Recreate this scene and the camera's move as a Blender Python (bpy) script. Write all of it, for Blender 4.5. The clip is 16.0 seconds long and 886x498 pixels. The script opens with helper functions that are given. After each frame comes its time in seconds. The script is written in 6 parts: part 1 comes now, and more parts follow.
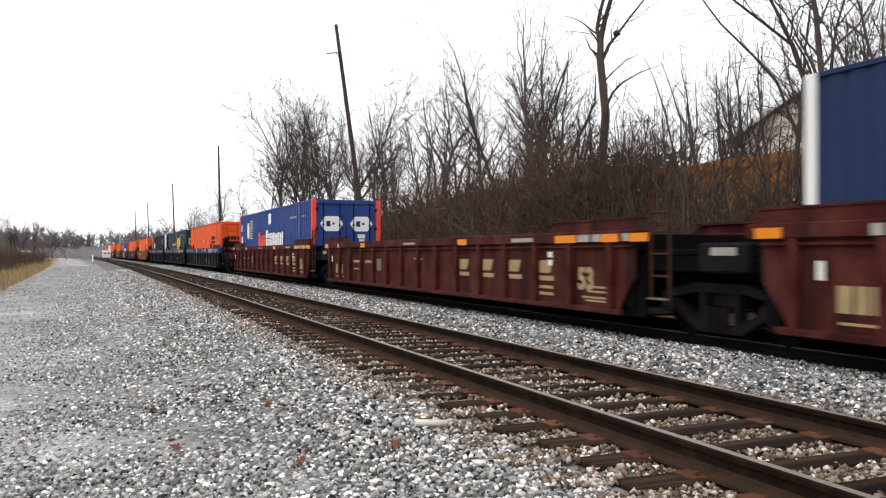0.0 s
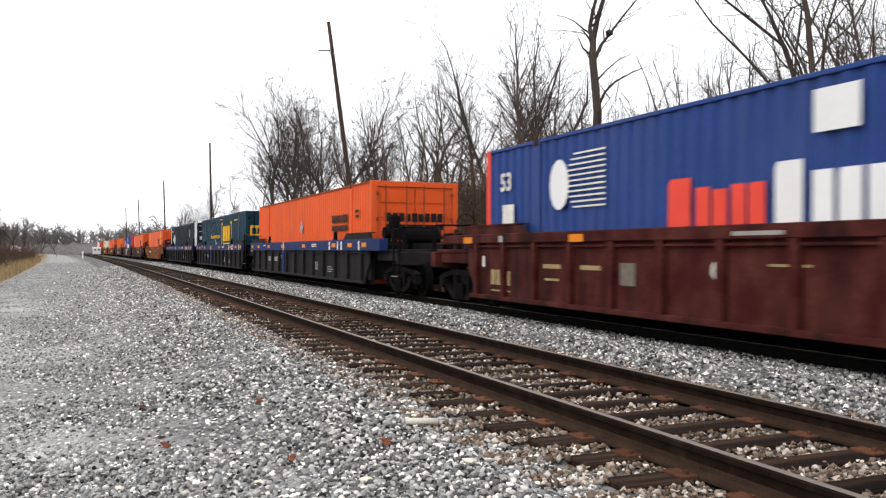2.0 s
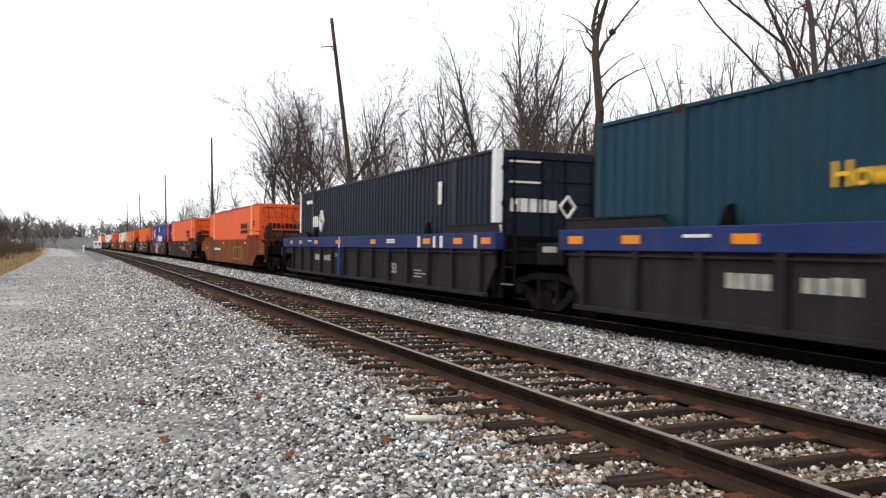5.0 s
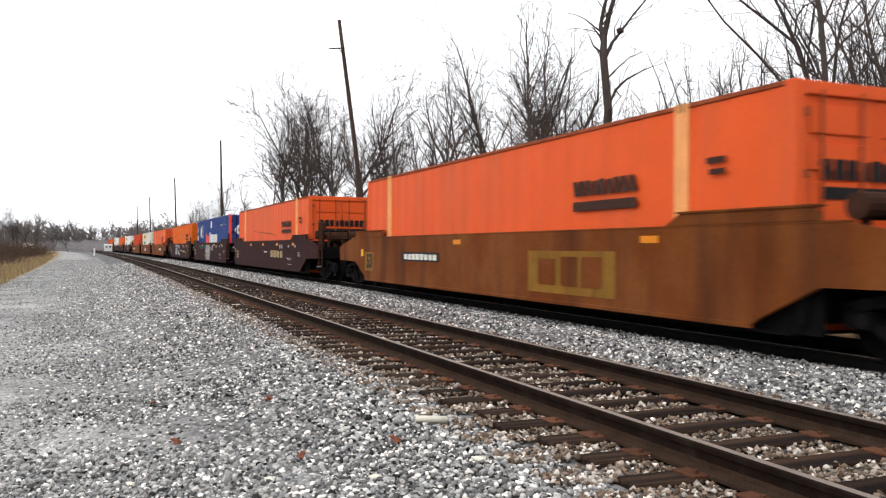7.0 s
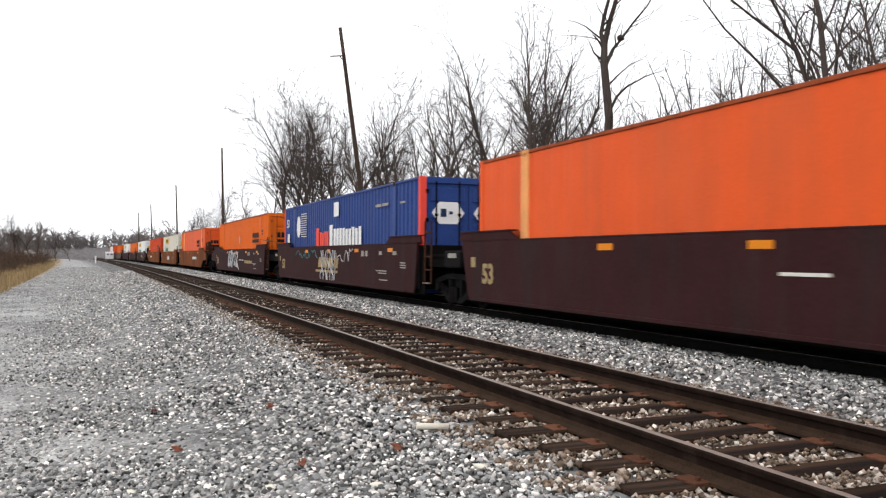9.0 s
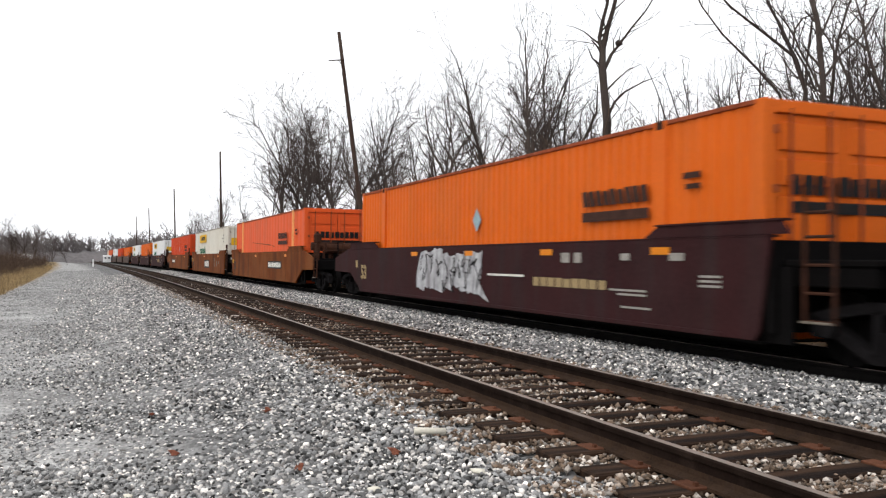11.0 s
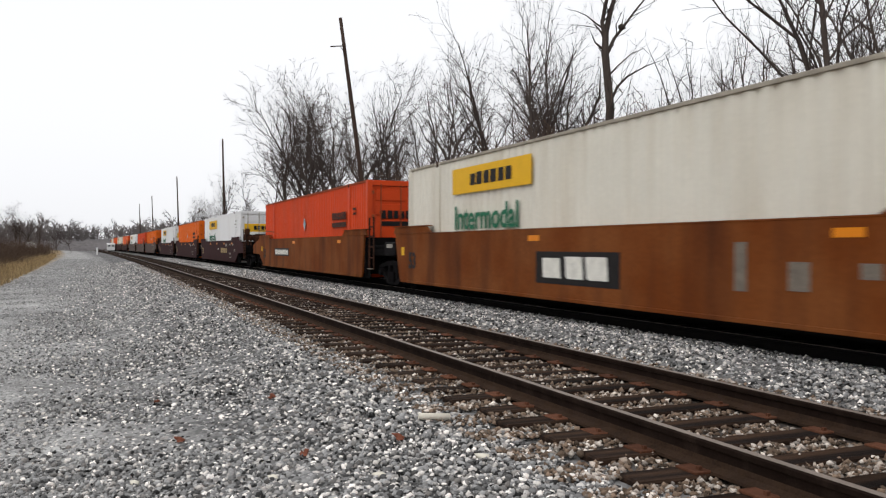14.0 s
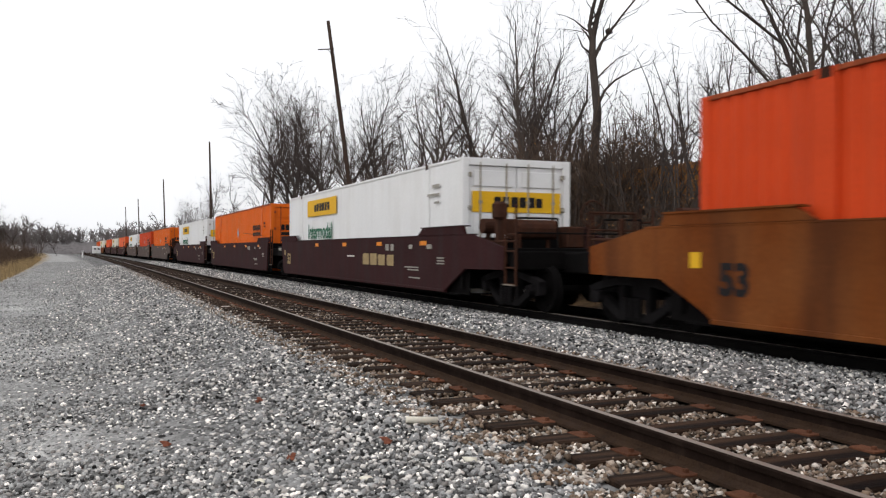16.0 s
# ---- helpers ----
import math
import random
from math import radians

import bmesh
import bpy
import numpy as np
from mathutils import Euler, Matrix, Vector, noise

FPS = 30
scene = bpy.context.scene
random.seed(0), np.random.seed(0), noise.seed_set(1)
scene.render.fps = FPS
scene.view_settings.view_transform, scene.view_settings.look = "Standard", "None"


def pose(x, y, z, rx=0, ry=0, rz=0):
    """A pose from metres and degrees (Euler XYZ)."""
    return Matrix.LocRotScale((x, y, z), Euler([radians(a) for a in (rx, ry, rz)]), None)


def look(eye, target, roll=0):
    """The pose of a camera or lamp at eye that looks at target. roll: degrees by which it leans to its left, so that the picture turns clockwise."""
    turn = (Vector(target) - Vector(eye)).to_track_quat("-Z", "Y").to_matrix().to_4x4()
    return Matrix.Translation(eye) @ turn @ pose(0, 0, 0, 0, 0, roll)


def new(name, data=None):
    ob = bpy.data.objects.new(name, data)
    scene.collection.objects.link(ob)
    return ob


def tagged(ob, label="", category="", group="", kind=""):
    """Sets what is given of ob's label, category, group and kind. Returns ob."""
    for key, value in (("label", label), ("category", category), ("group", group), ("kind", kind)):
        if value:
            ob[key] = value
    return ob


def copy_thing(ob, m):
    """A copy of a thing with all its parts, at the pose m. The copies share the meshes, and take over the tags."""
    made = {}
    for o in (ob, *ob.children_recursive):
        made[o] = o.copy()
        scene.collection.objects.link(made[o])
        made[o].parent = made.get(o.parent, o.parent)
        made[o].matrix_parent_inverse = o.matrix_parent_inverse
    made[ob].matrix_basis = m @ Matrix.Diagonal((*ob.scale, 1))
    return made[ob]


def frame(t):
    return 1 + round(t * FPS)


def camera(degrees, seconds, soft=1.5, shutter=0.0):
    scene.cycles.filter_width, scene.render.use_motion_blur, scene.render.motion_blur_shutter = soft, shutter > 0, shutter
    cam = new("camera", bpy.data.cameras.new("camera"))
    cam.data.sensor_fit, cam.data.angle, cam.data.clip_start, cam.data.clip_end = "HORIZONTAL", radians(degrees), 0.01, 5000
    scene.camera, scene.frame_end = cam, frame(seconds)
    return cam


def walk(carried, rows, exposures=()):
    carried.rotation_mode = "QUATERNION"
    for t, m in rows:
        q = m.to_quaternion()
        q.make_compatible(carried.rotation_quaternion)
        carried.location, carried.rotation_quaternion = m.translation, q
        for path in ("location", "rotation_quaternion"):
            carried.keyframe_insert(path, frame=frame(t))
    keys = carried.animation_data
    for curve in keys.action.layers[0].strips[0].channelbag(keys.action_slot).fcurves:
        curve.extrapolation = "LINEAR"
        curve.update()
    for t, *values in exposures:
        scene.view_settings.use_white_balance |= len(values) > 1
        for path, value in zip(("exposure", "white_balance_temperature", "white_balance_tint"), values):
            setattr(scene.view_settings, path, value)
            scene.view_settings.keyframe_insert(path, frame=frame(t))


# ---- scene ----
# ---- camera and its path ----
cam = camera(55.51, 16.0, soft=1.2, shutter=0.22)
EYE = (0.0, 0.0, 1.13)
PATH = [  # seconds, yaw, pitch, roll
    (0.0, -22.20, 0.28, 0.00), (0.5, -22.02, 0.26, -0.46), (1.0, -22.18, 0.24, -0.35), (1.5, -22.80, 0.17, -0.46),
    (2.0, -22.77, 0.17, -0.29), (2.5, -22.36, 0.14, -0.24), (3.0, -22.02, 0.24, -0.41), (3.5, -21.57, 0.22, -0.40),
    (4.0, -21.59, 0.47, -0.34), (4.5, -22.00, 0.42, -0.62), (4.7, -22.71, 0.01, -0.97), (5.5, -22.60, 0.05, -0.70),
    (6.8, -22.42, 0.15, -0.53), (7.0, -22.10, 0.03, -0.45), (7.5, -22.16, 0.23, -0.14), (8.0, -21.82, 0.23, -0.38),
    (9.2, -22.10, 0.60, -0.36), (10.5, -22.50, 0.99, -0.33), (11.0, -22.16, 0.81, -0.52), (11.5, -22.11, 0.66, -0.59),
    (12.0, -22.16, 0.47, -0.69), (12.5, -22.92, 0.35, -0.49), (13.0, -22.80, 0.25, -0.41), (13.5, -22.54, -0.14, -0.05),
    (14.0, -21.94, -0.14, -0.19), (14.5, -21.55, -0.12, -0.27), (15.0, -22.05, -0.03, -0.45), (15.5, -22.77, -0.01, -0.12),
    (16.0, -22.78, 0.09, -0.23)]
walk(cam, [(t, pose(*EYE, 90 + p, r, y)) for t, y, p, r in PATH],
     exposures=[(0, 0.12), (7, 0.12), (8, 0.10), (10.5, 0.0), (12.5, -0.05), (13.2, -0.16), (13.8, -0.34), (14.5, -0.36), (15.2, -0.30), (16, -0.28)])

# ---- sky and light: overcast winter day ----
world = bpy.data.worlds.new("world")
scene.world = world
world.use_nodes = True
wn = world.node_tree.nodes
wl = world.node_tree.links
for n in list(wn):
    wn.remove(n)
w_out = wn.new("ShaderNodeOutputWorld")
w_bg = wn.new("ShaderNodeBackground")
w_sky = wn.new("ShaderNodeTexSky")
w_sky.sky_type = "NISHITA"
w_sky.sun_disc = False
w_sky.sun_elevation = radians(38)
w_sky.sun_rotation = radians(250)
w_sky.air_density, w_sky.dust_density = 1.0, 4.0
w_hsv = wn.new("ShaderNodeHueSaturation")
w_hsv.inputs["Saturation"].default_value = 0.12
w_mix = wn.new("ShaderNodeMix")
w_mix.data_type = "RGBA"
w_mix.inputs[0].default_value = 0.75
w_mix.inputs[7].default_value = (9.6, 9.7, 10.0, 1)
wl.new(w_sky.outputs[0], w_hsv.inputs["Color"])
wl.new(w_hsv.outputs[0], w_mix.inputs[6])
wl.new(w_mix.outputs[2], w_bg.inputs[0])
w_bg.inputs[1].default_value = 0.158
wl.new(w_bg.outputs[0], w_out.inputs[0])
sun_data = bpy.data.lights.new("sun", "SUN")
sun_data.energy, sun_data.angle, sun_data.color = 0.45, radians(25), (1.0, 0.97, 0.93)
sun = new("sun", sun_data)
sun.matrix_world = look((-30, -18, 40), (0, 0, 0))


# ---- materials ----
def material(name, base, rough=0.8, metal=0.0, var=0.25, scale=3.0, fine=40.0, bump=0.3, dirt=None, dirt_amount=0.0, stretch=(1, 1, 1),
             per_object=0.0, per_island=0.0, second=None, second_amount=0.5, bump_dist=0.01, spec=0.10):
    m = bpy.data.materials.new(name)
    m.use_nodes = True
    nt = m.node_tree
    nd, ln = nt.nodes, nt.links
    bsdf = nd["Principled BSDF"]
    bsdf.inputs["Roughness"].default_value = rough
    bsdf.inputs["Metallic"].default_value = metal
    bsdf.inputs["Specular IOR Level"].default_value = spec
    tc = nd.new("ShaderNodeTexCoord")
    mp = nd.new("ShaderNodeMapping")
    mp.inputs["Scale"].default_value = stretch
    ln.new(tc.outputs["Object"], mp.inputs[0])
    big = nd.new("ShaderNodeTexNoise")
    big.inputs["Scale"].default_value, big.inputs["Detail"].default_value = scale, 5
    small = nd.new("ShaderNodeTexNoise")
    small.inputs["Scale"].default_value, small.inputs["Detail"].default_value = fine, 4
    ln.new(mp.outputs[0], big.inputs["Vector"])
    ln.new(mp.outputs[0], small.inputs["Vector"])
    add = nd.new("ShaderNodeMath")
    add.operation = "MULTIPLY_ADD"
    add.inputs[1].default_value = 0.5
    ln.new(small.outputs[0], add.inputs[0])
    half = nd.new("ShaderNodeMath")
    half.operation = "MULTIPLY"
    half.inputs[1].default_value = 0.5
    ln.new(big.outputs[0], half.inputs[0])
    ln.new(half.outputs[0], add.inputs[2])
    rng = nd.new("ShaderNodeMapRange")
    rng.inputs[1].default_value, rng.inputs[2].default_value = 0.3, 0.7
    rng.inputs[3].default_value, rng.inputs[4].default_value = 1 - var, 1 + var
    ln.new(add.outputs[0], rng.inputs[0])
    value = rng.outputs[0]
    if per_object or per_island:
        if per_object:
            src = nd.new("ShaderNodeObjectInfo").outputs["Random"]
        else:
            src = nd.new("ShaderNodeNewGeometry").outputs["Random Per Island"]
        amt = per_object or per_island
        r2 = nd.new("ShaderNodeMapRange")
        r2.inputs[3].default_value, r2.inputs[4].default_value = 1 - amt, 1 + amt
        ln.new(src, r2.inputs[0])
        mul = nd.new("ShaderNodeMath")
        mul.operation = "MULTIPLY"
        ln.new(value, mul.inputs[0])
        ln.new(r2.outputs[0], mul.inputs[1])
        value = mul.outputs[0]
    colour = None
    if second is not None:
        mix = nd.new("ShaderNodeMix")
        mix.data_type = "RGBA"
        mix.inputs[6].default_value, mix.inputs[7].default_value = (*base, 1), (*second, 1)
        r3 = nd.new("ShaderNodeMapRange")
        r3.inputs[1].default_value, r3.inputs[2].default_value = 0.5 - 0.12, 0.5 + 0.12
        r3.inputs[3].default_value, r3.inputs[4].default_value = 0, second_amount
        if per_island:
            g2 = nd.new("ShaderNodeNewGeometry").outputs["Random Per Island"]
            f7 = nd.new("ShaderNodeMath")
            f7.operation = "MULTIPLY"
            f7.inputs[1].default_value = 7.31
            ln.new(g2, f7.inputs[0])
            f8 = nd.new("ShaderNodeMath")
            f8.operation = "FRACT"
            ln.new(f7.outputs[0], f8.inputs[0])
            ln.new(f8.outputs[0], r3.inputs[0])
            r3.inputs[1].default_value, r3.inputs[2].default_value = 0.55, 1.0
        else:
            ln.new(big.outputs[0], r3.inputs[0])
        ln.new(r3.outputs[0], mix.inputs[0])
        colour = mix.outputs[2]
    if dirt is not None:
        dn = nd.new("ShaderNodeTexNoise")
        dn.inputs["Scale"].default_value, dn.inputs["Detail"].default_value = scale * 0.7, 7
        dm = nd.new("ShaderNodeMapping")
        dm.inputs["Scale"].default_value = (2.2, 2.2, 0.35)
        ln.new(tc.outputs["Object"], dm.inputs[0])
        ln.new(dm.outputs[0], dn.inputs["Vector"])
        dr = nd.new("ShaderNodeMapRange")
        dr.inputs[1].default_value, dr.inputs[2].default_value = 0.47, 0.68
        dr.inputs[4].default_value = dirt_amount
        ln.new(dn.outputs[0], dr.inputs[0])
        dmix = nd.new("ShaderNodeMix")
        dmix.data_type = "RGBA"
        if colour is None:
            dmix.inputs[6].default_value = (*base, 1)
        else:
            ln.new(colour, dmix.inputs[6])
        dmix.inputs[7].default_value = (*dirt, 1)
        ln.new(dr.outputs[0], dmix.inputs[0])
        colour = dmix.outputs[2]
    sc = nd.new("ShaderNodeVectorMath")
    sc.operation = "SCALE"
    if colour is None:
        sc.inputs[0].default_value = base
    else:
        ln.new(colour, sc.inputs[0])
    ln.new(value, sc.inputs["Scale"])
    ln.new(sc.outputs[0], bsdf.inputs["Base Color"])
    if bump:
        b = nd.new("ShaderNodeBump")
        b.inputs["Strength"].default_value, b.inputs["Distance"].default_value = bump, bump_dist
        ln.new(small.outputs[0], b.inputs["Height"])
        ln.new(b.outputs[0], bsdf.inputs["Normal"])
    return m


GRIME = (0.05, 0.035, 0.025)
M_ORANGE = material("orange_paint", (0.70, 0.096, 0.020), 0.55, var=0.10, scale=1.2, fine=25, bump=0.05, dirt=(0.40, 0.10, 0.04), dirt_amount=0.35)
M_ORANGE_B = material("amber_orange_paint", (0.66, 0.122, 0.008), 0.5, var=0.10, scale=1.2, fine=25, bump=0.05, dirt=(0.40, 0.12, 0.03), dirt_amount=0.3)
M_RED_ORANGE = material("red_orange_paint", (0.56, 0.058, 0.012), 0.55, var=0.12, scale=1.2, fine=25, bump=0.05, dirt=(0.30, 0.06, 0.03), dirt_amount=0.35)
M_PALE_ORANGE = material("faded_orange_paint", (0.78, 0.36, 0.14), 0.7, var=0.18, scale=2, bump=0.05)
M_BLUE = material("blue_paint", (0.023, 0.054, 0.200), 0.5, var=0.14, scale=1.0, fine=20, bump=0.05, dirt=(0.05, 0.07, 0.16), dirt_amount=0.4)
M_NAVY = material("dark_blue_paint", (0.014, 0.028, 0.075), 0.5, var=0.15, scale=1.0, fine=20, bump=0.05)
M_TEAL = material("dark_teal_paint", (0.0085, 0.037, 0.060), 0.5, var=0.15, scale=1.0, fine=20, bump=0.05, dirt=(0.018, 0.034, 0.043), dirt_amount=0.4)
M_BLACK = material("black_blue_paint", (0.010, 0.014, 0.024), 0.5, var=0.2, scale=1.0, fine=20, bump=0.05)
M_CREAM = material("cream_paint", (0.66, 0.63, 0.55), 0.55, var=0.07, scale=1.0, fine=20, bump=0.05, dirt=(0.45, 0.38, 0.28), dirt_amount=0.35)
M_WHITE = material("white_paint", (0.74, 0.74, 0.74), 0.5, var=0.05, scale=1.0, fine=20, bump=0.05, dirt=(0.55, 0.52, 0.48), dirt_amount=0.25)
M_EDGE = material("rusty_orange_edge", (0.26, 0.062, 0.025), 0.8, var=0.5, scale=5, bump=0.1)
M_EDGE_GREY = material("stained_grey_edge", (0.30, 0.27, 0.22), 0.8, var=0.4, scale=5, bump=0.1)
M_RED = material("red_paint", (0.72, 0.07, 0.045), 0.55, var=0.1, bump=0.05)
M_YELLOW = material("yellow_paint", (0.70, 0.40, 0.02), 0.6, var=0.1, bump=0.03)
M_FADED_YELLOW = material("faded_yellow_panel_paint", (0.215, 0.105, 0.016), 0.8, var=0.3, scale=3, bump=0.05, dirt=(0.14, 0.06, 0.02), dirt_amount=0.7)
M_AMBER = material("amber_reflector", (0.66, 0.21, 0.010), 0.4, var=0.08, bump=0.03)
M_GREEN = material("green_paint", (0.02, 0.13, 0.07), 0.6, var=0.1, bump=0.03)
M_STENCIL = material("dull_stencil_paint", (0.30, 0.28, 0.25), 0.8, var=0.35, scale=6, bump=0.03)
M_LETTER = material("worn_white_lettering", (0.66, 0.64, 0.58), 0.7, var=0.25, scale=6, bump=0.03)
M_TAN_LETTER = material("faded_tan_lettering", (0.32, 0.235, 0.12), 0.8, var=0.3, scale=6, bump=0.03)
M_FADED = material("faded_black_lettering", (0.050, 0.024, 0.018), 0.8, var=0.5, scale=7, bump=0.03)
M_BLACK_LETTER = material("black_lettering", (0.015, 0.013, 0.013), 0.6, var=0.3, scale=6, bump=0.03)
M_GREYBLUE = material("bluegrey_patch", (0.28, 0.38, 0.42), 0.6, var=0.3, scale=6, bump=0.03)
M_PATCH = material("dull_paint_patch", (0.16, 0.135, 0.11), 0.8, var=0.4, scale=6, bump=0.03)
M_GRAFFITI = material("silver_spray_paint", (0.42, 0.42, 0.43), 0.5, var=0.45, scale=4, fine=9, bump=0.03, dirt=(0.10, 0.08, 0.09), dirt_amount=0.7)
M_GRAFFITI_B = material("turquoise_spray_paint", (0.05, 0.17, 0.19), 0.6, var=0.3, scale=4, bump=0.03)
M_W_MAROON = material("maroon_car_paint", (0.052, 0.0092, 0.0085), 0.85, var=0.38, scale=1.9, fine=18, bump=0.2, second=(0.080, 0.024, 0.017), second_amount=0.7, dirt=(0.017, 0.007, 0.006), dirt_amount=0.85)
M_W_BROWN = material("brown_red_car_paint", (0.034, 0.011, 0.0115), 0.85, var=0.28, scale=1.3, fine=18, bump=0.12, dirt=(0.030, 0.019, 0.019), dirt_amount=0.7)
M_W_TTX = material("rusty_yellow_brown_car_paint", (0.146, 0.037, 0.0062), 0.85, var=0.22, scale=0.9, fine=18, second=(0.168, 0.057, 0.016), second_amount=0.75, bump=0.12, dirt=(0.050, 0.016, 0.007), dirt_amount=0.7)
M_W_GREY = material("sooty_grey_car_paint", (0.017, 0.0155, 0.0165), 0.8, var=0.3, scale=1.5, fine=18, bump=0.12, dirt=(0.034, 0.027, 0.026), dirt_amount=0.6)
M_W_BLUE = material("blue_car_paint", (0.015, 0.029, 0.105), 0.7, var=0.25, scale=1.5, fine=18, bump=0.1, dirt=(0.04, 0.04, 0.06), dirt_amount=0.6)
M_W_DULL = material("dull_grey_brown_car_paint", (0.085, 0.058, 0.050), 0.7, var=0.25, scale=1.3, fine=18, bump=0.12, dirt=GRIME, dirt_amount=0.6)
# M_UNDER and M_STEEL: dark steel with the shade below the train added.
M_UNDER = material("greasy_steel_with_shade", (0.005, 0.0045, 0.0045), 0.95, spec=0.04, var=0.4, scale=5, bump=0.3)
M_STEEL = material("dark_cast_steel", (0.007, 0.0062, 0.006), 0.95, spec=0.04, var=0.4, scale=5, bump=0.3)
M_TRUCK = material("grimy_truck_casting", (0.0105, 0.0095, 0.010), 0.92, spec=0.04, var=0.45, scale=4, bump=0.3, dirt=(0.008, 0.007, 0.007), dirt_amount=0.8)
M_RUSTY = material("rusty_brown_steel", (0.050, 0.021, 0.013), 0.9, spec=0.06, var=0.4, scale=6, bump=0.4, dirt=(0.03, 0.02, 0.016), dirt_amount=0.7)
M_PLATE = material("rust_orange_plate", (0.110, 0.045, 0.025), 0.9, var=0.35, scale=8, bump=0.3, spec=0.1, per_object=0.3)
M_TREAD = material("worn_bright_steel", (0.35, 0.33, 0.31), 0.35, metal=0.9, var=0.2, bump=0.05)
M_RAIL = material("brown_rail_steel", (0.0125, 0.0075, 0.0055), 0.9, spec=0.04, var=0.35, scale=4, fine=60, bump=0.3, dirt=(0.026, 0.017, 0.013), dirt_amount=0.6)
M_RAILFOOT = material("dusty_rust_brown_rail_foot", (0.040, 0.024, 0.0155), 0.95, spec=0.05, var=0.4, scale=6, fine=60, bump=0.4, dirt=(0.04, 0.026, 0.02), dirt_amount=0.6)
M_RAILTOP = material("dull_rail_head", (0.24, 0.20, 0.17), 0.5, metal=0.4, var=0.2, scale=4, bump=0.08)
M_TIE = material("creosoted_timber", (0.0125, 0.0088, 0.0075), 0.9, var=0.4, scale=3, fine=30, bump=0.8, stretch=(0.25, 3, 2), per_object=0.35, second=(0.042, 0.024, 0.015), second_amount=0.8, spec=0.06)
M_BALLAST = material("grey_ballast_stones", (0.208, 0.206, 0.203), 0.9, var=0.25, scale=20, fine=120, bump=0.4, per_island=0.95, second=(0.76, 0.71, 0.66), second_amount=0.92)
M_BALLAST_RUST = material("rust_stained_ballast", (0.165, 0.118, 0.085), 0.9, var=0.3, scale=20, fine=120, bump=0.4, per_island=0.7, second=(0.62, 0.56, 0.50), second_amount=0.9)
M_GRAVEL = material("road_gravel_stones", (0.30, 0.298, 0.292), 0.9, var=0.25, scale=20, fine=120, bump=0.4, per_island=0.55, second=(0.48, 0.47, 0.455), second_amount=0.8)
M_BARK = material("grey_brown_bark", (0.072, 0.058, 0.051), 0.95, var=0.35, scale=2, fine=30, bump=0.8, stretch=(3, 3, 0.6), per_object=0.3)
M_TWIG = material("grey_brown_twigs", (0.060, 0.047, 0.042), 0.95, var=0.3, scale=2, bump=0, per_object=0.3)
M_BRUSH = material("brown_brush_stems", (0.088, 0.060, 0.044), 0.95, var=0.3, scale=0.4, bump=0, per_object=0.35)
M_DRYLEAF = material("dry_brown_leaves", (0.26, 0.125, 0.045), 0.9, var=0.3, scale=3, bump=0, per_island=0.5)
M_POLE = material("weathered_pole_timber", (0.060, 0.042, 0.034), 0.95, var=0.35, scale=3, fine=30, bump=0.6, stretch=(4, 4, 0.3))
M_DRYGRASS = material("dry_straw_grass", (0.31, 0.225, 0.12), 0.95, var=0.3, scale=1, bump=0, per_island=0.4)
M_FENCE = material("amber_fence_boards", (0.25, 0.112, 0.034), 0.85, var=0.25, scale=2, fine=20, bump=0.4, stretch=(3, 3, 0.4), per_object=0.25)
M_SIDING = material("pale_grey_siding", (0.62, 0.57, 0.52), 0.8, var=0.12, bump=0.1)
M_ROOF = material("grey_shingles", (0.16, 0.155, 0.15), 0.9, var=0.3, scale=3, fine=25, bump=0.5)
M_GLASS = material("dark_window_glass", (0.03, 0.035, 0.04), 0.1, var=0.1, bump=0)
# Distance haze is mixed into these two base colours, greyer and paler.
M_FARWOOD = material("hazed_bare_woods", (0.165, 0.148, 0.146), 1.0, var=0.25, scale=0.05, bump=0)
M_HILL = material("hazed_hillside", (0.15, 0.138, 0.138), 1.0, var=0.35, scale=0.08, fine=0.9, bump=0.5, bump_dist=0.6)
M_PIPE = material("ivory_plastic_pipe", (0.70, 0.66, 0.56), 0.5, var=0.1, bump=0.05)
M_REDLEAF = material("red_brown_leaf", (0.17, 0.060, 0.036), 0.8, var=0.3, scale=20, bump=0.1)


